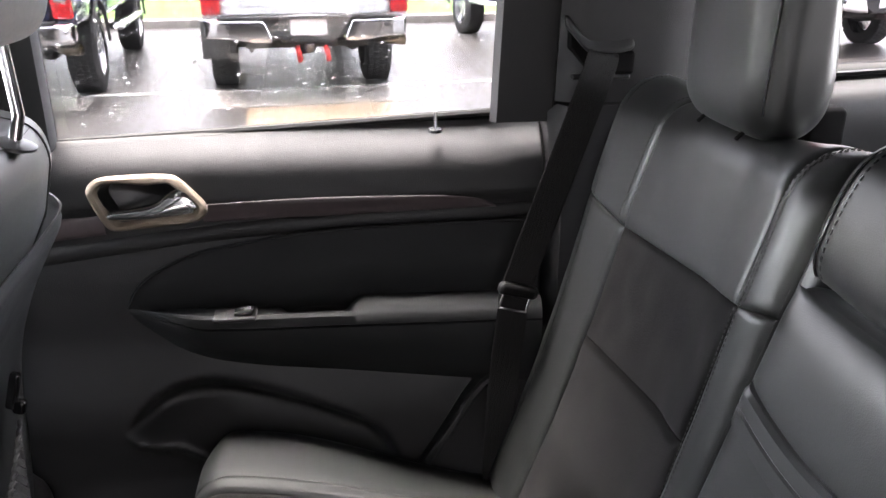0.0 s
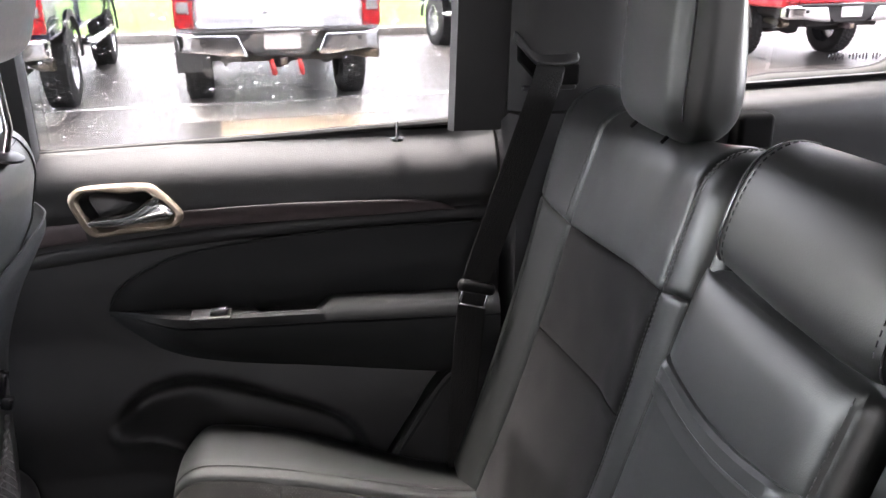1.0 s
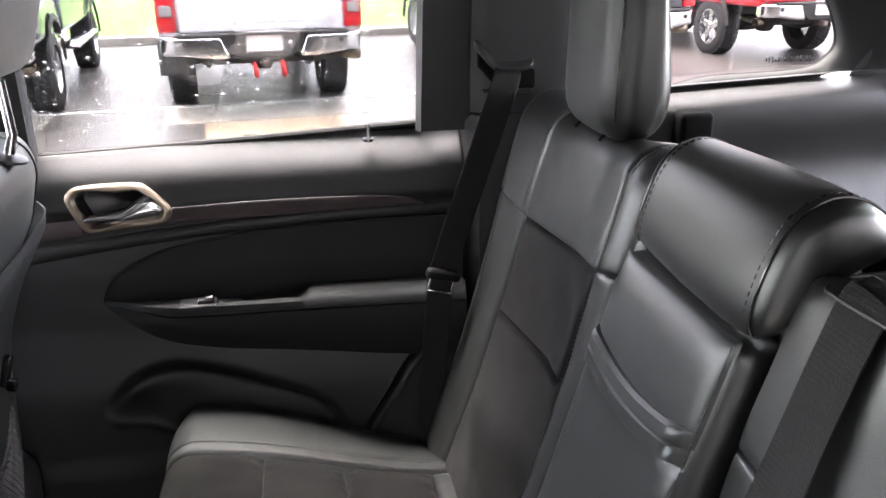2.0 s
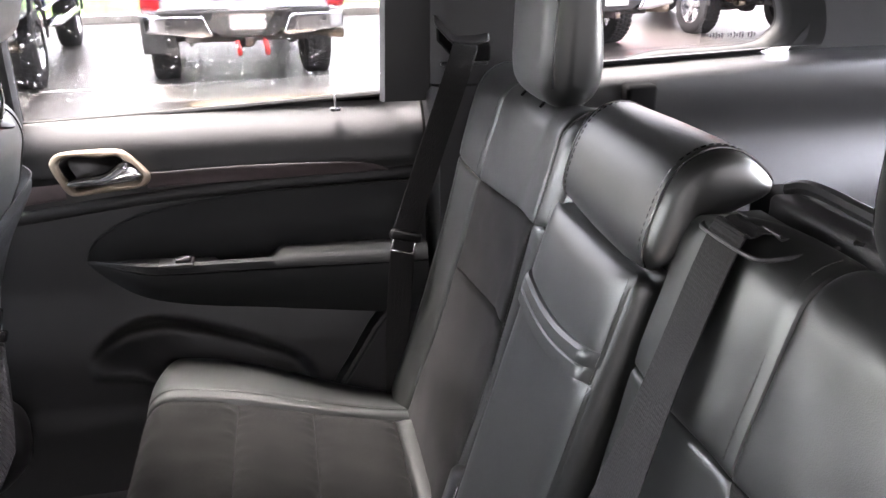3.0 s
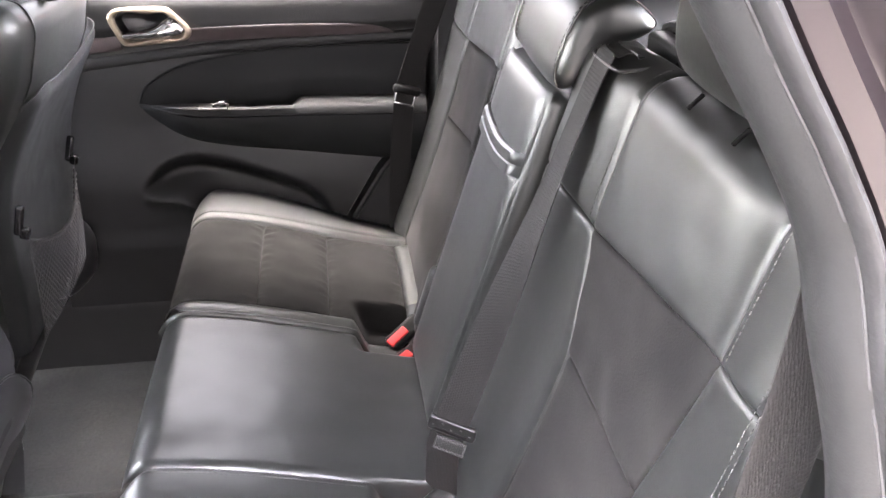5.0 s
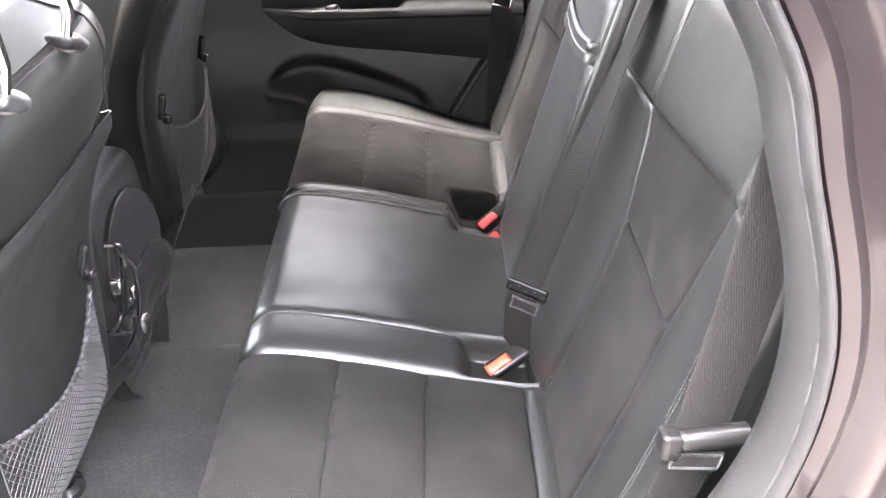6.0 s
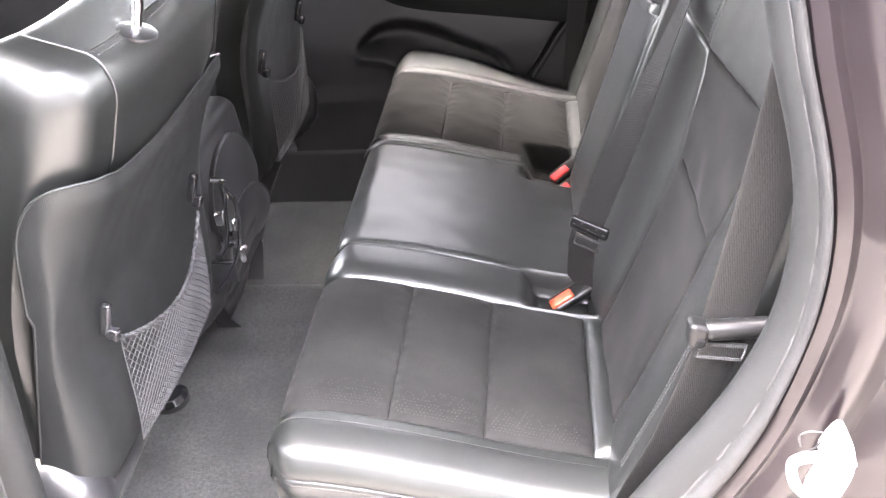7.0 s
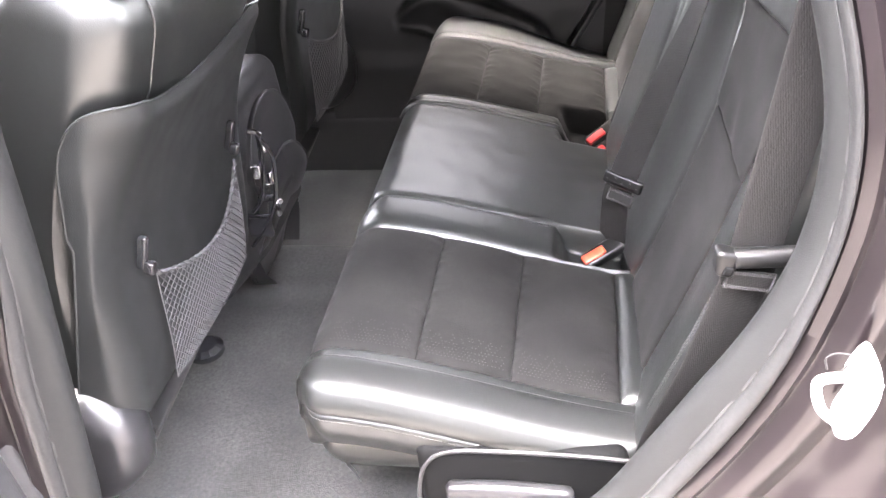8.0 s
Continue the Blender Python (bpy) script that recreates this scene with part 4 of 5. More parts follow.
def seat_back(t, u0, u1, ia, ib, ja, jb, la, lb, ha, hb, edge1=0.035, ends=(0.0, 0.0), lean=-0.01):
    """One seat back: suede insert (ia..ib below, ja..jb above), leather top panel and side bolsters; ends shortens the top at the belt slot."""
    s = back_surface(u0, u1, edge1=edge1)
    t = seat_body(u0, u1, t)
    P = lambda name, quad, mat, **k: part(name, pillow(Geo(), quad, s, **k), mat, t)
    P("insert_lower", [(ia, -0.02), (ib, -0.02), (ib, lb), (ia, la)], SUEDE, puff=0.0035, r=0.009, sink=0.0012, wrinkle=0.0016, n=24, m=24)
    P("insert_upper", [(ia, la), (ib, lb), (jb, hb), (ja, ha)], SUEDE, puff=0.0035, r=0.009, sink=0.0012, wrinkle=0.0034, n=30, m=24, seed=2)
    P("top_panel", [(ja, ha), (jb, hb), (jb + lean, V_END - ends[0]), (ja + 0.01, V_END)], LEATHER, puff=0.0035, r=0.009, sink=0.0012, wrinkle=0.0012, n=44, m=44, seed=5)
    for e0, i0, j0, lo, hi, flip in ((u0, ia, ja, la, ha, 1), (u1, ib, jb, lb, hb, -1)):
        k = 0.01 if flip > 0 else lean
        cut = (0.0, 0.0) if flip > 0 else ends
        q = [(e0, -0.02), (i0, -0.02), (j0, hi), (e0, hi + 0.012)]

        def bend(u, v, a, b, lo=lo, hi=hi, i0=i0, j0=j0, e0=e0, flip=flip):
            """The inner edge follows the insert's outline."""
            return lerp(e0, lerp(i0, j0, max(0.0, min(1.0, (v - lo) / (hi - lo)))), a if flip > 0 else 1 - a), v
        P("bolster", q if flip > 0 else [q[1], q[0], q[3], q[2]], LEATHER, puff=0.0035, r=0.009, sink=0.0012, m=44, wrinkle=0.0012, bow=bend, seed=7 + lo)
        q = [(e0, hi + 0.012), (j0, hi), (j0 + k, V_END - cut[0]), (e0, V_END - cut[1])]
        P("bolster", q if flip > 0 else [q[1], q[0], q[3], q[2]], LEATHER, puff=0.0035, r=0.009, sink=0.0012, m=24, wrinkle=0.0012, seed=9 + lo)
    g = Geo()
    for a, high, off, cut, k in ((ja, ha, -0.012, 0.0, 0.01), (jb, hb, 0.012, ends[0], lean)):
        stitches(g, seam_line(s, [(a + off, high + 0.01), (a + off + k, V_END - 0.02 - cut)], 0.0042, 24), 0.0035, 0.0025, 0.00055)
    for uu in (u0 + 0.042, u0 + 0.048, u1 - 0.045)[:2 if ends[0] else 3]:
        stitches(g, seam_line(s, [(uu, 0.05), (uu, V_END - 0.03)], 0.0046, 40), 0.0035, 0.0025, 0.00055)
    tagged(part("stitching", g, STITCH, t), kind="stuff")
    return t, s


near_seat = thing("rear_seat", "black leather rear seat with charcoal suede inserts by the open door", "car seat", "rear seats")
far_seat = thing("rear_seat", "black leather rear seat with charcoal suede inserts by the closed door", "car seat", "rear seats")
centre_seat = thing("rear_seat", "plain black leather middle rear seat with folded-up armrest", "car seat", "rear seats")
near_back, near_surf = seat_back(near_seat, -0.275, 0.305, -0.118, 0.090, -0.155, 0.142, 0.325, 0.327, 0.497, 0.464, 0.012, (0.034, 0.089), 0.004)
far_back, far_surf = seat_back(far_seat, 0.588, 1.095, 0.640, 0.962, 0.637, 0.957, 0.345, 0.303, 0.498, 0.468)


def head_restraint(label, y0, y1, x, z, group="head restraints"):
    """A leather head restraint with a front pad, side gussets and two posts."""
    t = thing("head_restraint", label, "head restraint", group)
    yc, w = (y0 + y1) / 2, y1 - y0
    tilt = pose(x, yc, z, 0, 2, 0)

    def shape(a, b, c):
        k = c / 0.23
        a = a * (1 - 0.45 * smooth(-0.3, 0.5, k) * smooth(-0.02, 0.04, a)) + 0.010 * (2 * b / w) ** 2 * lerp(1.0, 0.2, smooth(-0.04, 0.04, a))
        b = b * (1 - 0.06 * smooth(-0.1, -0.5, k) ** 2 - 0.08 * smooth(0.1, 0.5, k))
        a = a * (1 - 0.15 * smooth(-0.25, -0.5, k))
        return (a, b, c)
    part("pad", Geo().rbox((0, 0, 0.115), (0.096, w, 0.23), 0.036, 5, 8, fn=lambda a, b, c: shape(a, b, c), m=tilt), LEATHER, t)
    gs = Geo()
    for s in (-1, 1):
        line = []
        for k in span(-0.085, 0.085, 20):
            p = Vector(shape(-0.0372, s * (w / 2 - 0.0108), k))
            line.append(tilt @ (p + Vector((0.0, 0.0, 0.115))))
        part("seam", Geo().tube(line, 0.0016, 6), GLOSSBLACK, t)
        stitches(gs, [p + Vector((0.006, s * 0.0035, 0)) for p in line], 0.0035, 0.0025, 0.0005)
    tagged(part("stitching", gs, STITCH, t), kind="stuff")
    for s in (-1, 1):
        p = tilt @ Vector((0.012, s * 0.055, 0.02))
        part("post", Geo().tube([p, p + Vector((-0.012, 0, -0.09))], 0.006, 10), GRIP, t)
        part("post_guide", Geo().rbox((0, 0, 0), (0.020, 0.005, 0.0035), 0.0015, 3, m=pose(x - 0.024, yc + s * 0.046, 1.2355, 0, -45, 0)), MATTEBLACK, t)
    return t


head_restraint("black leather head restraint above the far rear seat", 0.715, 0.912, 0.437, 1.230)
head_restraint("black leather head restraint above the near rear seat", -0.092, 0.122, 0.447, 1.246)

# fold-down centre armrest with pull strap, and the low centre head restraint
seat_body(0.305, 0.588, centre_seat)
AY0, AY1, AH = 0.312, 0.560, 0.034


def arm_surf(u, v, h):
    q = BASE + SEAT_D * v + SEAT_N * (AH + h) + Vector((0, u, 0))
    return q


m = Matrix.Identity(4)
for r in range(3):
    m[r][0], m[r][1], m[r][2] = SEAT_N[r], (0, 1, 0)[r], SEAT_D[r]
m.translation = BASE + SEAT_D * 0.275 + SEAT_N * 0.005 + Vector((0, (AY0 + AY1) / 2, 0))
centre = part("armrest", Geo().rbox((0, 0, 0), (0.060, AY1 - AY0, 0.57), 0.022, 4, 2, m=m), LEATHER, centre_seat, "folded-up leather armrest")
part("lower_panel", pillow(Geo(), [(AY0 + 0.01, 0.0), (AY1 - 0.01, 0.0), (AY1 - 0.01, 0.44), (AY0 + 0.01, 0.44)], arm_surf, puff=0.007, r=0.03, n=16, m=20, wrinkle=0.0006), LEATHER, centre)
part("upper_panel", pillow(Geo(), [(AY0 + 0.01, 0.445), (AY1 - 0.01, 0.445), (AY1 - 0.01, 0.556), (AY0 + 0.01, 0.556)], arm_surf, puff=0.008, r=0.035, n=16, m=14, wrinkle=0.0006,
     bow=lambda u, v, s, t: (u, v - (1 - t) * 0.014 * math.sin(math.pi * s))), LEATHER, centre)


def strap(s, k):
    u = lerp(AY0 + 0.008, AY1 - 0.008, s)
    sag = 0.016 * math.sin(math.pi * s)
    v = 0.470 - sag + (0.0, 0.0, -0.004, -0.016, -0.018, -0.020, -0.034, -0.036)[k]
    return arm_surf(u, v, 0.001 + (0.001, 0.011, 0.0145, 0.0145, 0.0125, 0.0145, 0.0135, 0.002)[k] * smooth(0.0, 0.10, min(s, 1 - s)) - 0.006 * smooth(0.06, 0.0, min(s, 1 - s)))


part("pull_strap", Geo().grid(strap, eased(30), range(8)), LEATHER, centre, "glossy leather pull strap")
g = Geo()
for u in (AY0 + 0.012, AY1 - 0.012):
    stitches(g, [arm_surf(u, v, 0.003) for v in span(0.0, 0.55, 30)], 0.004, 0.003, 0.0006)
tagged(part("stitching", g, STITCH, centre), kind="stuff")
part("filler", pillow(Geo(), [(0.558, 0.0), (0.588, 0.0), (0.588, V_END - 0.02), (0.558, V_END - 0.02)], back_surface(0.50, 0.70, 0.0, 0.01), puff=0.012, r=0.022, n=8, m=24), LEATHER, centre)

HP = [(0.374, 1.171), (0.363, 1.182), (0.364, 1.205), (0.376, 1.243), (0.392, 1.268), (0.418, 1.281), (0.446, 1.277), (0.470, 1.260), (0.480, 1.246), (0.470, 1.236), (0.432, 1.220), (0.396, 1.195)]
hp = spline([(x, 0, z) for x, z in HP], 5, closed=True)
hc = Vector((0.420, 0, 1.240))


def wedge(i, k):
    y, s = [(0.294, 0.001), (0.295, 0.45), (0.298, 0.74), (0.303, 0.90), (0.309, 0.975), (0.316, 1.02), (0.326, 1.05), (0.36, 1.08), (0.44, 1.06), (0.50, 1.02), (0.524, 1.0), (0.530, 1.0), (0.542, 0.97), (0.548, 0.85), (0.550, 0.4), (0.550, 0.001)][k]
    p = hc + (hp[i] - hc) * s
    return (p.x, y, p.z)


chr_ = thing("head_restraint", "low wedge-shaped black leather head restraint over the centre armrest", "head restraint", "head restraints")
part("pad", Geo().grid(wedge, range(len(hp)), range(16), close_u=True), LEATHER, chr_)
gs = Geo()
for y, o in ((0.3145, -0.004), (0.5355, 0.004)):
    line = [Vector((hc.x + (p.x - hc.x) * (1.03 if y < 0.4 else 1.0), y, hc.z + (p.z - hc.z) * (1.03 if y < 0.4 else 1.0))) for p in hp[3:45]]
    part("seam", Geo().tube(line, 0.0012, 6), GLOSSBLACK, chr_)
    stitches(gs, [p + Vector((0, -2 * o, 0.001)) for p in line], 0.0045, 0.003, 0.0008)
tagged(part("stitching", gs, GLOSSBLACK, chr_), kind="stuff")
for y in (0.39, 0.49):
    part("post", Geo().tube([(0.43, y, 1.15), (0.43, y, 1.19)], 0.006, 10), CHROME, chr_)

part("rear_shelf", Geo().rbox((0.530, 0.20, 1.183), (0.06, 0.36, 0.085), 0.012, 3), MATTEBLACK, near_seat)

# cushions
def pit(u, v):
    """Hollows beside the middle seat that hold the buckles."""
    far = smooth(0.098, 0.128, u) * smooth(0.512, 0.540, v) * smooth(0.682, 0.656, v)
    near = smooth(0.104, 0.130, u) * smooth(0.240, 0.215, u) * smooth(0.120, 0.140, v) * smooth(0.216, 0.196, v)
    return 0.052 * far + 0.048 * near


def cushion_surface(y0, y1):
    def surf(u, v, h):
        """u along the car (x), v across (y)."""
        z = 0.712 - 0.100 * smooth(-0.22, 0.30, u) + h - pit(u, v)
        e = u + 0.231
        if e < 0.06:
            q = max(0.0, 1 - e / 0.06)
            z -= 0.06 * (1 - math.sqrt(max(0.0, 1 - q * q)))
        return Vector((u, v, z))
    return surf


CX0, CX1 = -0.231, 0.262


def cushion(t, y0, y1, band0, band1):
    """A seat cushion: three suede flutes between leather bands; band0 and band1 are the widths at its two sides."""
    s = cushion_surface(y0, y1)
    t = part("cushion", Geo().rbox(((CX0 + CX1) / 2, (y0 + y1) / 2, 0.560), (CX1 - CX0 - 0.012, y1 - y0 - 0.084, 0.104), 0.040, 4, 3,
         fn=lambda a, b, c: (a + 0.035 * smooth(0.0, -0.08, c) * smooth(0.0, -0.2, a), b, c - 0.055 * smooth(-0.1, 0.18, a) * smooth(-0.05, 0.06, c))), LEATHER, t)
    cuts = [CX0, -0.070, 0.058, 0.205]
    a, b = y0 + band0, y1 - band1
    for k in range(3):
        part("flute", pillow(Geo(), [(cuts[k], a), (cuts[k + 1], a), (cuts[k + 1], b), (cuts[k], b)], s, puff=0.010, r=0.035, sink=0.003, wrinkle=0.0024, n=30, m=80, seed=k * 3.0, pucker=0.0034), SUEDE, t)
    part("rear_band", pillow(Geo(), [(0.205, a), (CX1, a), (CX1, b), (0.205, b)], s, puff=0.012, r=0.025, n=8, m=20), LEATHER, t)

    def side(yy0, yy1, outer, free):
        """The leather edge along one side of the cushion: rolled over and down where the side is free, flat where it meets the middle seat."""
        ye, yi = (yy0, yy1) if outer < 0 else (yy1, yy0)
        d = -1 if outer < 0 else 1
        w = abs(yy1 - yy0)
        if free:
            prof = [(yi, -0.003), (yi + d * 0.006, 0.007), (yi + d * 0.022, 0.010), (yi + d * 0.036, 0.013), (ye - d * 0.020, 0.009), (ye - d * 0.006, -0.004), (ye, -0.018), (ye - d * 0.001, -0.029), (ye - d * 0.006, -0.034), (ye - d * 0.002, -0.040), (ye - d * 0.004, -0.070), (ye - d * 0.024, -0.108), (ye - d * 0.052, -0.145), (ye - d * 0.080, -0.180)]
        else:
            prof = [(yi, -0.004), (yi + d * 0.005, 0.001), (yi + d * w * 0.18, 0.0065), (yi + d * w * 0.42, 0.0105), (ye - d * 0.014, 0.0112), (ye - d * 0.004, 0.0092), (ye, 0.005), (ye, -0.02)]
        prof = spline([(y, z, 0) for y, z in prof], 4)
        rows = [(lerp(CX0, CX1, q), 0.0) for q in span(0, 1, 80)]

        def fn(i, k):
            u = rows[i][0]
            y, dz = prof[k][0], prof[k][1]
            level = s(max(u, CX0 + 0.06), y, 0).z
            fall = (level - s(u, y, 0).z) * smooth(-0.11, -0.01, dz)
            shrink = 0.045 * smooth(-0.165, CX0, u) ** 2 + 0.03 * smooth(0.2, CX1, u) ** 2
            if free:
                lift = 0.7 * smooth(0.08, 0.255, u)
                dz = dz * (1 - lift) if -0.04 < dz < 0 else dz + 0.04 * lift if dz <= -0.04 else dz
            sag = 0.030 * smooth(-0.12, 0.24, u) * smooth(0.0, 0.8, abs(y - yi) / w) if free and d > 0 else 0.0
            return (u, y - d * shrink * smooth(0.4, 1.0, abs(y - yi) / w), level - fall + dz - sag)
        return Geo().grid(fn, range(len(rows)), range(len(prof))), [[Vector(fn(i, k)) for i in range(len(rows) - 4)] for k in (8, 29, 36)] if free else []
    lines = []
    if band0:
        geo, lines = side(y0, a, -1, y0 < 0)
        part("side_band", geo, LEATHER, t)
    if band1:
        geo, more = side(b, y1, 1, y1 > 1)
        lines = lines or more
        part("side_band", geo, LEATHER, t)
    front = lambda y, z: (CX0 + 0.001 + 0.035 * smooth(0.60, 0.49, z) + 0.030 * smooth(0.03, 0.0, min(y - y0 - 0.045, y1 - y)), y, z)
    part("front_panel", Geo().grid(front, span(y0 + (0.045 if y0 < 0 else 0.0), y1 - (0.045 if y1 > 1 else 0.0), 30), span(0.49, 0.632, 12)), LEATHER, t)
    g = Geo()
    for line, off in zip(lines, ((-0.007, 0.0012), (-0.001, 0.001), (-0.001, -0.001))):
        o = -1 if y0 < 0 else 1
        for shift in ((0.0, 0.007) if off[0] < -0.004 else (0.0,)):
            stitches(g, [p + Vector((0, o * (shift + 0.001), off[1])) for p in line[4:]], 0.0032, 0.0024, 0.00045)
    # perforations along the outer end of the suede
    holes, pick = Geo(), random.Random(6)
    for k in range(9):
        y = a + 0.009 + k * 0.0055 if y0 < 0 else b - 0.009 - k * 0.0055
        for j in range(72):
            u = CX0 + 0.045 + j * 0.0052 + 0.0026 * (k % 2)
            if min(abs(u - q) for q in cuts) > 0.009 and pick.random() > 0.09 * k:
                holes.disc(s(u + pick.uniform(-0.0005, 0.0005), y + pick.uniform(-0.0005, 0.0005), 0.0108 + 0.0004), (0, 0, 1), 0.00075, 0.0012, 5, 0.5)
    tagged(part("perforation", holes, FLECK, t), kind="stuff")
    tagged(part("stitching", g, STITCH, t), kind="stuff")
    return t, s


near_cushion, ns = cushion(near_seat, -0.272, 0.205, 0.095, 0.090)
far_cushion, fs_ = cushion(far_seat, 0.582, 1.095, 0.040, 0.155)
ms = cushion_surface(0.20, 0.58)
mid = part("cushion", Geo().rbox(((CX0 + CX1) / 2 + 0.01, 0.390, 0.530), (CX1 - CX0 - 0.03, 0.36, 0.086), 0.03, 4, 2), LEATHER, centre_seat)
part("pad", pillow(Geo(), [(CX0 + 0.008, 0.204), (CX1, 0.204), (CX1, 0.570), (CX0 + 0.008, 0.570)], ms, puff=0.010, r=0.018, sink=0.0, n=90, m=110, wrinkle=0.0012), LEATHER, mid)
part("welt", Geo().tube([ms(u, 0.576, 0.004) for u in span(CX0 + 0.004, 0.17, 40)], 0.0075, 10), LEATHER, mid)
g = Geo()
for dy in (0.0, 0.006):
    stitches(g, [(u, 0.199 - dy, ns(u, 0, 0.012).z) for u in span(CX0 + 0.03, 0.10, 20)], 0.004, 0.003, 0.0006)
tagged(part("stitching", g, STITCH, near_cushion), kind="stuff")


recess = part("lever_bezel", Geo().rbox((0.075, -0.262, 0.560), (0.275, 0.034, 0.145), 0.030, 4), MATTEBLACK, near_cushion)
part("bezel_rim", Geo().tube(spline([(-0.066, -0.280, 0.50), (-0.062, -0.281, 0.555), (-0.048, -0.281, 0.605), (-0.015, -0.281, 0.632), (0.06, -0.281, 0.637), (0.15, -0.281, 0.635), (0.215, -0.279, 0.628)], 6), 0.0030, 8), PLASTIC, recess)
part("fold_lever", Geo().rbox((0.060, -0.288, 0.566), (0.168, 0.022, 0.030), 0.010, 4, 6, fn=lambda a, b, c: (a, b - 0.004 * math.cos(a * 22), c + 0.007 * math.cos(a * 26))), SATIN, recess)
part("hinge_cover", Geo().rbox((0, 0, 0), (0.075, 0.030, 0.13), 0.014, 3, m=pose(0.262, 0.600, 0.690, 0, 16, 0)), PLASTIC, far_seat)
part("hinge_plate", Geo().rbox((0, 0, 0), (0.012, 0.006, 0.11), 0.002, 2, m=pose(0.236, 0.582, 0.690, 0, 16, 0)), CHROME, far_seat)
for bx, by, bz, bl in ((0.246, 0.560, 0.592, 0.056), (0.248, 0.574, 0.606, 0.052), (0.250, 0.606, 0.606, 0.030)):
    part("latch_bracket", Geo().rbox((0, 0, 0), (bl, 0.010, 0.010), 0.003, 2, m=pose(bx, by, bz, 0, -8, 12)), SATIN, far_seat, "satin grey metal latch")

# buckles in recesses beside the middle seat
def buckle(label, x, y, z, mat, lean=0.0):
    t = thing("belt_buckle", label, "buckle", "belt buckles")
    m = pose(x, y, z, 20, -22, lean)
    part("casing", Geo().rbox((0.012, 0, 0), (0.078, 0.034, 0.022), 0.008, 3, m=m), GRIP, t)
    part("release_button", Geo().rbox((-0.006, 0, 0.010), (0.044, 0.018, 0.010), 0.004, 3, m=m), mat, t)
    return t


buckle("black belt buckle with orange release button in a seat recess", 0.180, 0.190, 0.598, ORANGE, 24)
buckle("black belt buckle with red release button in a seat recess", 0.188, 0.626, 0.596, RED, 34)
buckle("black belt buckle with red release button in a seat recess", 0.188, 0.550, 0.598, RED, 28)


def tongue(parent, m, w=0.062):
    """A metal latch tongue in a moulded grip across a belt."""
    part("grip", Geo().rbox((0, 0, 0), (w, 0.018, 0.020), 0.008, 4, m=m), GRIP, parent)
    g = Geo()
    for a, b, c, d in ((-0.021, 0.004, 0.004, 0.026), (0.021, 0.004, 0.004, 0.026), (0, -0.008, 0.046, 0.004)):
        g.rbox((a, 0, b - 0.024), (c, 0.003, d), 0.001, 1, m=m)
    part("latch_plate", g, CHROME, parent)


def sewn_patch(parent, m, w, h):
    """A folded piece of webbing with a rectangle of short pale stitches, under the tongue."""
    patch = part("sewn_patch", Geo().rbox((0, 0, 0), (w, 0.0030, h), 0.0012, 2, m=m), WEB, parent)
    g = Geo()
    n = int(w / 0.0022)
    for e in (-1, 1):
        for k in range(n):
            g.rbox((lerp(-w / 2 + 0.002, w / 2 - 0.002, k / (n - 1)), -0.0018, e * (h / 2 - 0.0026)), (0.0011, 0.0012, 0.0040), 0.0004, 1, m=m)
        for k in range(8):
            g.rbox((e * (w / 2 - 0.0016), -0.0018, lerp(-h / 2 + 0.004, h / 2 - 0.004, k / 7)), (0.0024, 0.0012, 0.0011), 0.0004, 1, m=m)
    tagged(part("stitching", g, STITCH, patch, "pale grey stitches"), kind="stuff")


belt = thing("seat_belt", "black webbing seat belt hanging beside the closed door", "seat belt", "seat belts")
part("webbing", ribbon(Geo(), spline([(0.378, 1.132, 1.278), (0.374, 1.114, 1.262), (0.345, 1.098, 1.19), (0.258, 1.074, 0.955), (0.247, 1.072, 0.90), (0.234, 1.070, 0.75), (0.228, 1.068, 0.60), (0.228, 1.065, 0.52)], 10), (1, 0, -0.25)), WEB, belt)
tongue(belt, pose(0.253, 1.067, 0.935, 0, 14, 0))
belt = thing("seat_belt", "black webbing middle seat belt coming from the seat back top", "seat belt", "seat belts")
run = spline([(0.462, 0.234, 1.212), (0.426, 0.234, 1.236), (0.404, 0.234, 1.238), (0.384, 0.2335, 1.211), (0.304, 0.2165, 0.990), (0.217, 0.199, 0.747), (0.206, 0.203, 0.680), (0.205, 0.206, 0.600)], 12)
turn = [Vector((0, 1, 0)).lerp(Vector((-0.88, 0.44, 0.18)), smooth(0.48, 0.71, k / (len(run) - 1))) for k in range(len(run))]
part("webbing", ribbon(Geo(), run, turn), WEB, belt)
m = Matrix.Identity(4)
ax, az = Vector((0.88, -0.44, -0.19)).normalized(), Vector((0.30, 0.12, 0.94))
ay = az.cross(ax).normalized()
az = ax.cross(ay).normalized()
for r in range(3):
    m[r][0], m[r][1], m[r][2] = ax[r], ay[r], az[r]
m.translation = Vector((0.219, 0.199, 0.742)) - ay * 0.001
# flat slotted grip with two rows of little studs
part("grip", Geo().rbox((0, 0, 0), (0.068, 0.010, 0.022), 0.0045, 4, m=m), GRIP, belt)
g = Geo()
for k in range(5):
    g.rbox((-0.026 + 0.013 * k, -0.0050, 0.0035 if k % 2 else -0.0015), (0.0030, 0.0016, 0.0022), 0.0006, 1, m=m)
part("studs", g, STITCH, belt)
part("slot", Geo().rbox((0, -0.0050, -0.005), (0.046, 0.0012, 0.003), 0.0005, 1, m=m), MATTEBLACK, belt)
sewn_patch(belt, m @ pose(0.004, -0.002, -0.026), 0.044, 0.022)
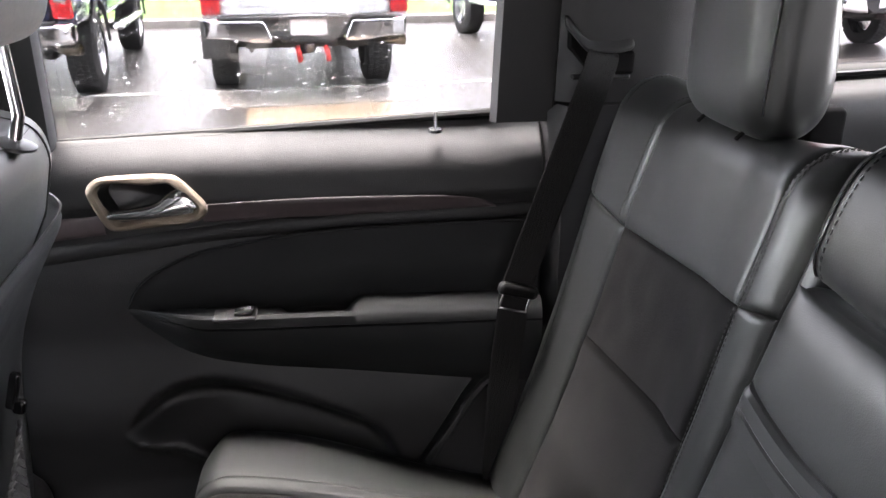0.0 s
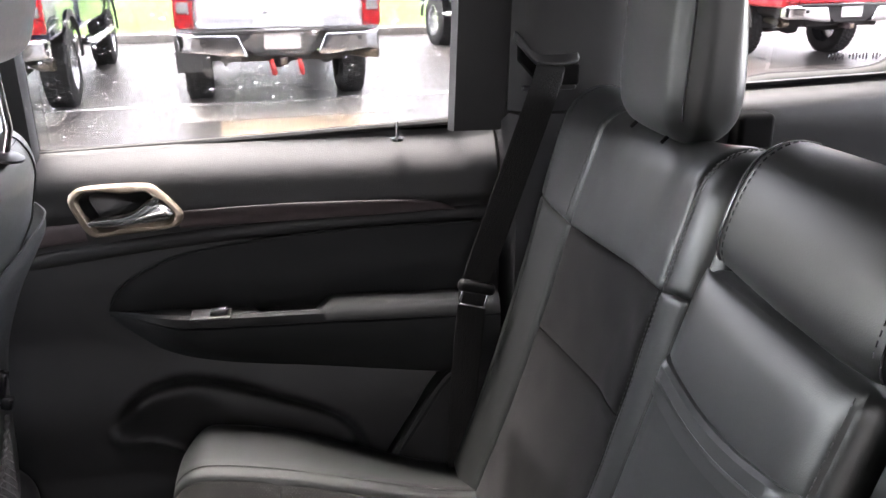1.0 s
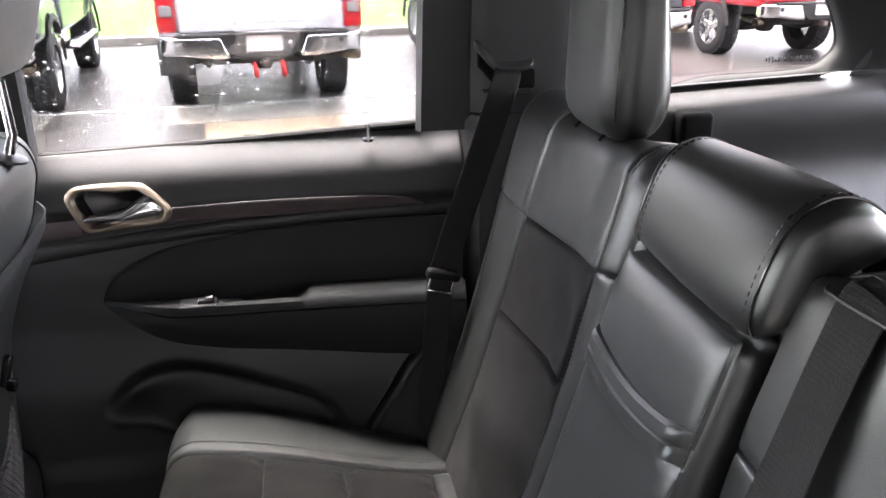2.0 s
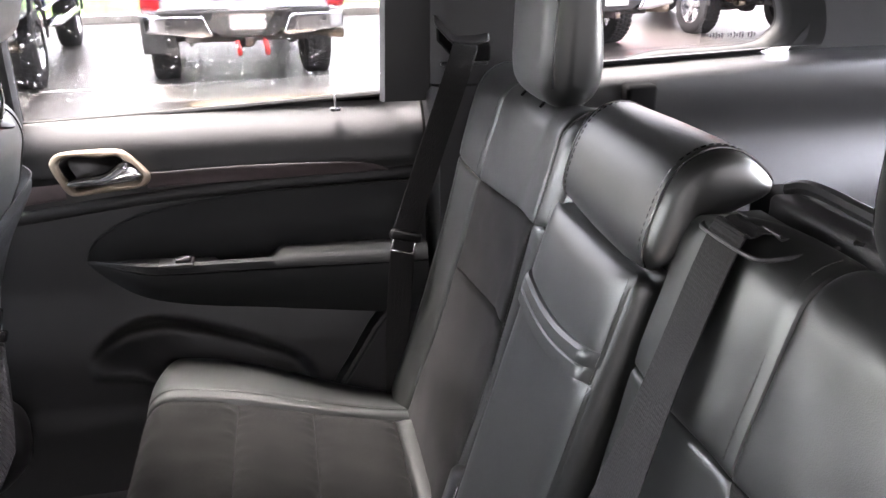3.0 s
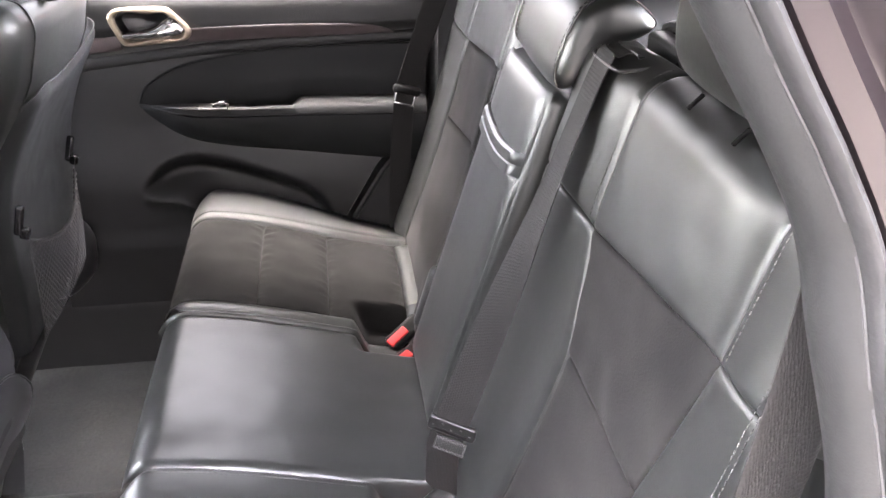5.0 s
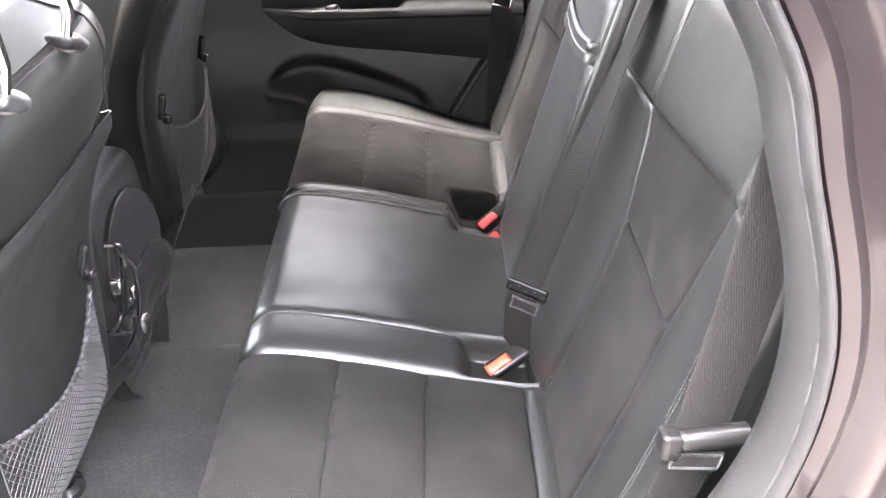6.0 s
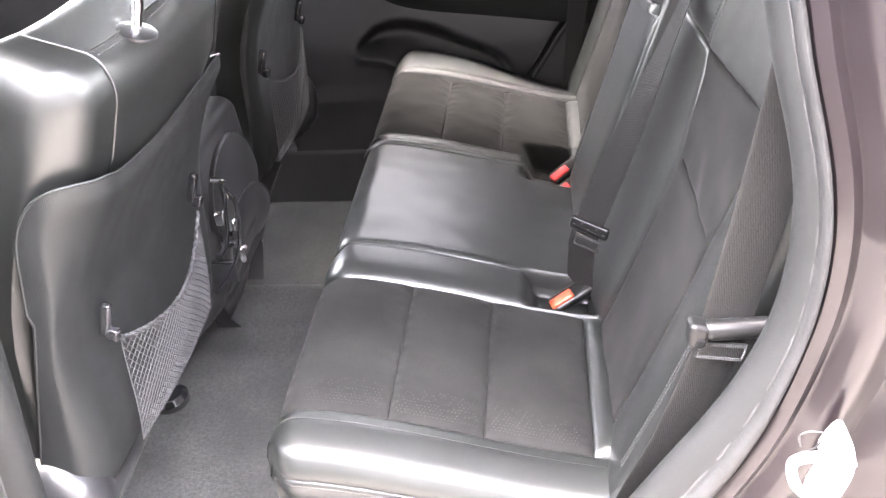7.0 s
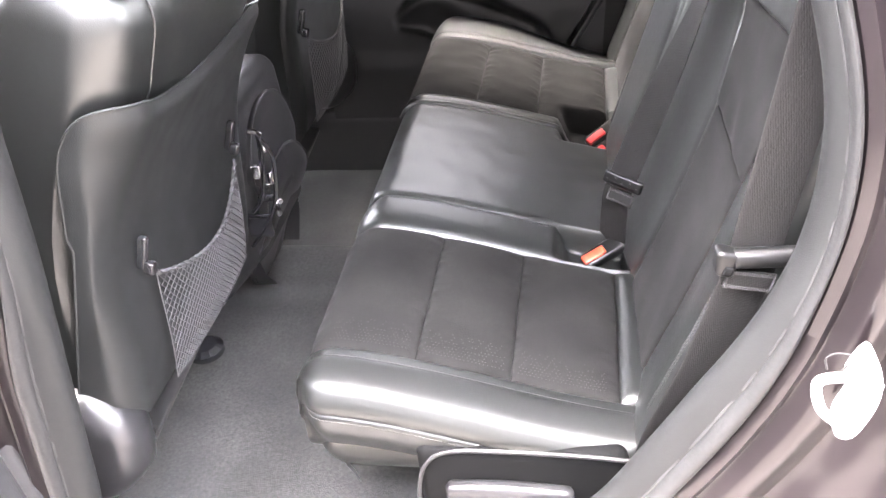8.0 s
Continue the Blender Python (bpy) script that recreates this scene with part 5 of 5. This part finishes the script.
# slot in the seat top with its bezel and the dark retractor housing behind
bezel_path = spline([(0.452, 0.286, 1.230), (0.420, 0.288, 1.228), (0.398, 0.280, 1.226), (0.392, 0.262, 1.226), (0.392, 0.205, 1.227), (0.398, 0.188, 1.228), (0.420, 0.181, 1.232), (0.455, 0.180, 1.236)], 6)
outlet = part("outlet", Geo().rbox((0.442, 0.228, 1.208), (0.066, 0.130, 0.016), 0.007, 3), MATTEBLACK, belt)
part("bezel", Geo().tube(bezel_path, 0.0022, 8), SATIN, outlet)
part("guide_plate", Geo().rbox((0.430, 0.232, 1.2385), (0.022, 0.066, 0.003), 0.001, 2), GRIP, outlet)
part("guide_bar", Geo().tube([(0.419, 0.263, 1.2405), (0.419, 0.201, 1.2405)], 0.0012, 8), SATIN, outlet)
# hard back of the seat behind the slot, with its rolled top edge
shell = part("back_shell", Geo().rbox((0.474, 0.150, 1.198), (0.028, 0.270, 0.098), 0.006, 3, 6, fn=lambda a, b, c: (a, b, c - 0.008 * smooth(0.02, -0.12, b))), PLASTIC, near_seat)
part("top_edge", Geo().tube(spline([(0.490, 0.300, 1.244), (0.492, 0.270, 1.253), (0.494, 0.20, 1.252), (0.496, 0.06, 1.246)], 6), 0.007, 8), PLASTIC, shell)
part("catch", Geo().tube([(0.462, 0.172, 1.243), (0.466, 0.145, 1.243), (0.470, 0.138, 1.236)], 0.0028, 6), CHROME, shell)
belt = thing("seat_belt", "black webbing seat belt hanging beside the open door", "seat belt", "seat belts")
part("webbing", ribbon(Geo(), spline([(0.375, -0.262, 1.42), (0.352, -0.284, 1.28), (0.336, -0.296, 1.14), (0.316, -0.300, 0.980), (0.306, -0.302, 0.92), (0.278, -0.300, 0.80), (0.247, -0.292, 0.69), (0.235, -0.28, 0.60)], 10), (1, 0.12, -0.2), 0.050), WEB, belt)
# round roller grip with a thick clip at its front end
grip = part("grip", Geo().tube([(0.293, -0.3115, 0.9655)] + [(lerp(0.296, 0.352, k / 40), lerp(-0.311, -0.3067, k / 40), 0.9660) for k in range(41)], lambda k: 0.0088 if k < 0.02 else 0.0104, 20), GRIP, belt)
part("latch_knob", Geo().rbox((0, 0, 0), (0.020, 0.021, 0.028), 0.0055, 4, 4, fn=lambda a, b, c: (a * (1 + 8 * c) - 0.15 * c, b, c), m=pose(0.286, -0.310, 0.962, 0, 14, 5)), GRIP, belt)
part("latch_eye", Geo().rbox((0, 0, 0), (0.009, 0.004, 0.010), 0.003, 2, m=pose(0.288, -0.3205, 0.957, 0, 20, 5)), MATTEBLACK, belt)
sewn_patch(belt, pose(0.311, -0.3095, 0.938, 0, 10, 4), 0.047, 0.022)


# ---- front seats ----
def front_seat(label, yc, out, x0=-0.475, lean=20.0):
    """A front seat seen from behind: moulded rear shell, leather sides, net pocket, posts. out: -1 or 1, towards its door."""
    t = thing("front_seat", label, "car seat", "front seats")
    up = Vector((math.sin(radians(lean)), 0, math.cos(radians(lean))))
    back = Vector((up.z, 0, -up.x))
    base = Vector((x0, yc, 0.600))
    m = Matrix.Identity(4)
    for r in range(3):
        m[r][0], m[r][1], m[r][2] = back[r], (0, 1, 0)[r], up[r]
    m.translation = base
    W = 0.50

    def dip(c):
        """The rear face is hollowed at half height."""
        return 0.056 * math.exp(-((c - 0.31) / 0.20) ** 2)

    def pad(a, b, c):
        a -= dip(c + 0.325) * smooth(0.0, 0.08, a)
        k = (c + 0.33) / 0.66
        a = a * (1 - 0.25 * smooth(0.75, 1.0, k)) - 0.035 * (2 * b / W) ** 4
        return (a, b * (1 - 0.10 * smooth(0.72, 1.0, k)), c)
    part("back_pad", Geo().rbox((-0.085, 0, 0.325), (0.17, W, 0.61), 0.045, 5, 8, fn=pad, m=m), LEATHER, t)

    def shell(s, w):
        """Rear panel wrapped round both sides of the seat; its top corners are cut round."""
        q = abs(2 * s - 1)
        sgn = 1 if s > 0.5 else -1
        high = 0.485 + 0.036 * min(1, q / 0.62) ** 2
        turn, low = (0.70, 0.34) if sgn == out else (0.35, 0.15)
        if q > turn:
            high = low + (high - low) * math.sqrt(max(0.0, 1 - ((q - turn) / (1 - turn)) ** 2))
        c = lerp(0.012, high, w)
        deep = 0.088
        if q < 0.62:
            b, a = 0.205 * q / 0.62, 0.0
        elif q < 0.84:
            ang = (q - 0.62) / 0.22 * math.pi / 2
            b, a = 0.205 + 0.050 * math.sin(ang), -0.045 * (1 - math.cos(ang))
        else:
            b, a = 0.255 + 0.002 * (q - 0.84) / 0.16, -0.045 - (deep - 0.045) * (q - 0.84) / 0.16
        a = max(a, -deep) + 0.010 - 0.008 * smooth(0.96, 1.0, w) - dip(c) * smooth(1.0, 0.66, q) - 0.022 * smooth(0.55, 0.80, q) * smooth(0.34, 0.47, c)
        if sgn != out and out > 0:
            b *= 0.80
        return m @ Vector((a, sgn * b, c))
    rim = [shell(0.0, w) for w in span(0.02, 1, 20)] + [shell(q, 1.0) for q in span(0, 1, 80)] + [shell(1.0, w) for w in span(1, 0.02, 20)]
    part("shell_edge", Geo().tube(rim, 0.0016, 6), SHELL, t)
    shell_ob = part("rear_shell", Geo().grid(shell, span(0, 1, 90), eased(30)), SHELL, t, "hard moulded rear panel")
    top = [(0.085, 0.46), (0.085, 0.52), (0.085, 0.585)] + [(0.04 + 0.045 * math.cos(q), 0.585 + 0.045 * math.sin(q)) for q in span(0.2, 1.57, 8)] + [(0.0, 0.63), (-0.05, 0.63)]
    for s in (-1, 1):
        part("seam", Geo().tube([m @ (Vector(pad(a + 0.0006, s * 0.176, c - 0.325)) + Vector((-0.085, 0, 0.325))) for a, c in top], 0.0014, 6), LEATHER, t)
    g = Geo()
    cross = [m @ (Vector(pad(0.040 + da, b, 0.3052)) + Vector((-0.085, 0, 0.325))) for da in (0.0,) for b in span(-0.168, 0.168, 24)]
    part("seam", Geo().tube(cross, 0.0014, 6), LEATHER, t)
    for off in (0.004, 0.010):
        stitches(g, [p + back * off + up * -0.0012 * (off > 0.005) for p in cross], 0.004, 0.003, 0.0006)
    tagged(part("stitching", g, STITCH, t), kind="stuff")
    # net pocket on two hooks
    g = Geo()
    n_u, n_v = 26, 24

    def net(s, w):
        b = lerp(-0.155, 0.150, s)
        top = 0.232 - 0.040 * math.sin(math.pi * s) ** 0.8
        c = lerp(0.035, top, w)
        return m @ Vector((0.029 + 0.022 * math.sin(math.pi * s) * (0.3 + 0.7 * w) - dip(c), b, c))
    for i in range(-n_u // 2, n_u + 1):
        for mirror in (False, True):
            run = [(i / n_u + 0.5 * k / n_v, k / n_v) for k in range(n_v + 1)]
            run = [net(1 - q if mirror else q, w) for q, w in run if 0 <= q <= 1]
            if len(run) > 1:
                g.tube(run, 0.0009, 4, cap=False)
    net_ob = part("net_pocket", g, NET, t, "stretched black cord net")
    part("net_edge", Geo().tube([net(s, 1.0) + back * (0.0012 * math.sin(s * 150)) + up * (0.0014 * math.cos(s * 150)) for s in span(0, 1, 120)], 0.0032, 6), NET, net_ob)
    part("net_border", Geo().tube([net(0.0, w) for w in span(1, 0, 12)] + [net(q, 0.0) for q in span(0, 1, 20)] + [net(1.0, w) for w in span(0, 1, 12)], 0.0011, 6), NET, net_ob)
    for b in (-0.172, 0.150):
        g = Geo().rbox((0, 0, 0), (0.014, 0.012, 0.055), 0.005, 3, m=m @ pose(0.022 - dip(0.27), b, 0.275))
        g.rbox((0, 0, 0), (0.016, 0.014, 0.020), 0.005, 3, m=m @ pose(0.030 - dip(0.25), b, 0.253))
        part("net_hook", g, GLOSSBLACK, t)
    # recliner cover, cushion, side cover and rails
    part("recliner_cover", Geo().rbox((0, 0, 0), (0.20, 0.085, 0.23), 0.042, 6, 4, fn=lambda a, b, c: (a * (1 - 0.25 * smooth(0.0, 0.115, abs(c))), b, c * (1 - 0.2 * smooth(0.0, 0.1, abs(a)))), m=pose(-0.560, yc + out * 0.244, 0.585, 0, 25, 0)), SATIN, t)
    part("seat_cushion", Geo().rbox((-0.83, yc, 0.60), (0.52, 0.50, 0.16), 0.06, 4), LEATHER, t)
    for s in (-1, 1):
        part("seat_rail", Geo().rbox((-0.84, yc + s * 0.19, 0.41), (0.46, 0.05, 0.045), 0.008), UNDER, t)
    if out < 0:
        part("rail_foot", Geo().disc((-0.588, yc + 0.15, 0.392), (0, 0, 1), 0.036, 0.03, 24, 0.3), GLOSSBLACK, t)
    part("frame_bar", Geo().rbox((0, 0, 0), (0.036, 0.30, 0.012), 0.005, 3, m=pose(-0.575, yc - out * -0.005, 0.452, 0, 12, 4)), WORN, t, "grey cross strip under the seat")
    part("riser", Geo().rbox((-0.86, yc, 0.50), (0.46, 0.40, 0.10), 0.02), UNDER, t)
    for s in (-1, 1):
        p = m @ Vector((-0.044, s * 0.078, 0.622))
        post = part("headrest_post", Geo().tube([p, p + up * 0.04, p + up * 0.13 - back * 0.03], 0.0065, 12), CHROME, t)
        part("post_collar", Geo().disc(p + up * 0.006, up, 0.023, 0.010, 24, 0.35), SATIN, post)
    part("headrest", Geo().rbox((-0.09, 0, 0.83), (0.11, 0.27, 0.20), 0.045, 4, 4, m=m), LEATHER, t)
    return t


driver = front_seat("black leather front seat with net pocket behind, beside the open door", -0.003, -1)
# belt anchor, brackets and wiring on the seat's inner side
for pts, r in (([(-0.440, 0.272, 0.812), (-0.425, 0.278, 0.800), (-0.432, 0.280, 0.74), (-0.440, 0.276, 0.69), (-0.452, 0.274, 0.66), (-0.470, 0.270, 0.64)], 0.005),
               ([(-0.420, 0.276, 0.790), (-0.410, 0.284, 0.755), (-0.416, 0.284, 0.70), (-0.428, 0.280, 0.65), (-0.455, 0.276, 0.60), (-0.49, 0.268, 0.56)], 0.004)):
    part("wiring", Geo().tube(spline(pts, 6), r, 8), GLOSSBLACK, driver)
for x, z, w, h, mat in ((-0.424, 0.772, 0.016, 0.020, CHROME), (-0.447, 0.720, 0.020, 0.028, ALLOY), (-0.424, 0.707, 0.010, 0.026, CHROME), (-0.444, 0.664, 0.030, 0.014, GLOSSBLACK), (-0.424, 0.640, 0.010, 0.034, CHROME), (-0.470, 0.600, 0.050, 0.050, GLOSSBLACK)):
    part("bracket", Geo().rbox((x, 0.284, z), (w, 0.012, h), 0.004, 3, m=None), mat, driver)
for x, z in ((-0.428, 0.795), (-0.438, 0.685), (-0.420, 0.652)):
    part("bolt", Geo().disc((x, 0.290, z), (0, 1, 0), 0.006, 0.008, 10, 0.2), CHROME, driver)
front_seat("black leather front seat with net pocket behind, beside the closed door", 0.825, 1, -0.485, 16.5)

console = thing("centre_console", "black centre console with rounded rear end", "console")
def lobe(name, x0, x1, y0, y1, z0, z1, r, tuck=0.0):
    """A housing with a round-shouldered rear end and a raised rim."""
    yc = (y0 + y1) / 2
    arch = [(y0 + 0.06, z0), (y0 + 0.02, lerp(z0, z1, 0.2)), (y0, lerp(z0, z1, 0.45))] + [(y0 + r - r * math.cos(a), z1 - r + r * math.sin(a)) for a in span(0, math.pi / 2, 10)] + [(y1 - r + r * math.sin(a), z1 - r + r * math.cos(a)) for a in span(0, math.pi / 2, 10)] + [(y1, lerp(z0, z1, 0.45)), (y1 - 0.02, lerp(z0, z1, 0.2)), (y1 - 0.06, z0)]
    ends = [(x1, 1.0), (x0 - 0.012, 1.0), (x0 - 0.003, 0.985), (x0, 0.95), (x0 + 0.004, 0.85), (x0 + 0.006, 0.4), (x0 + 0.006, 0.01)]
    ob = part(name, Geo().grid(lambda i, k: (ends[k][0] - (tuck * smooth(lerp(z0, z1, 0.75), z0, lerp(z0, arch[i][1], ends[k][1])) if k else 0.0), lerp(yc, arch[i][0], ends[k][1]), lerp(z0, arch[i][1], ends[k][1])), range(len(arch)), range(len(ends))), SATIN, console)
    part("rim", Geo().tube([(x0 - 0.004 - tuck * smooth(lerp(z0, z1, 0.75), z0, z), lerp(yc, y, 0.99), lerp(z0, z, 0.99)) for y, z in arch], 0.0028, 6), SATIN, ob)


housing = part("housing", Geo().rbox((-0.765, 0.432, 0.59), (0.580, 0.300, 0.52), 0.035, 4, 6, fn=lambda a, b, c: (a - 0.16 * smooth(-0.05, -0.26, c) * smooth(0.0, 0.29, a), b * (1 - 0.10 * smooth(0.08, 0.26, c)), c)), PLASTIC, console)
lobe("lower_panel", -0.452, -0.50, 0.290, 0.578, 0.40, 0.690, 0.145, 0.09)
lobe("upper_panel", -0.464, -0.50, 0.300, 0.562, 0.60, 0.808, 0.128)
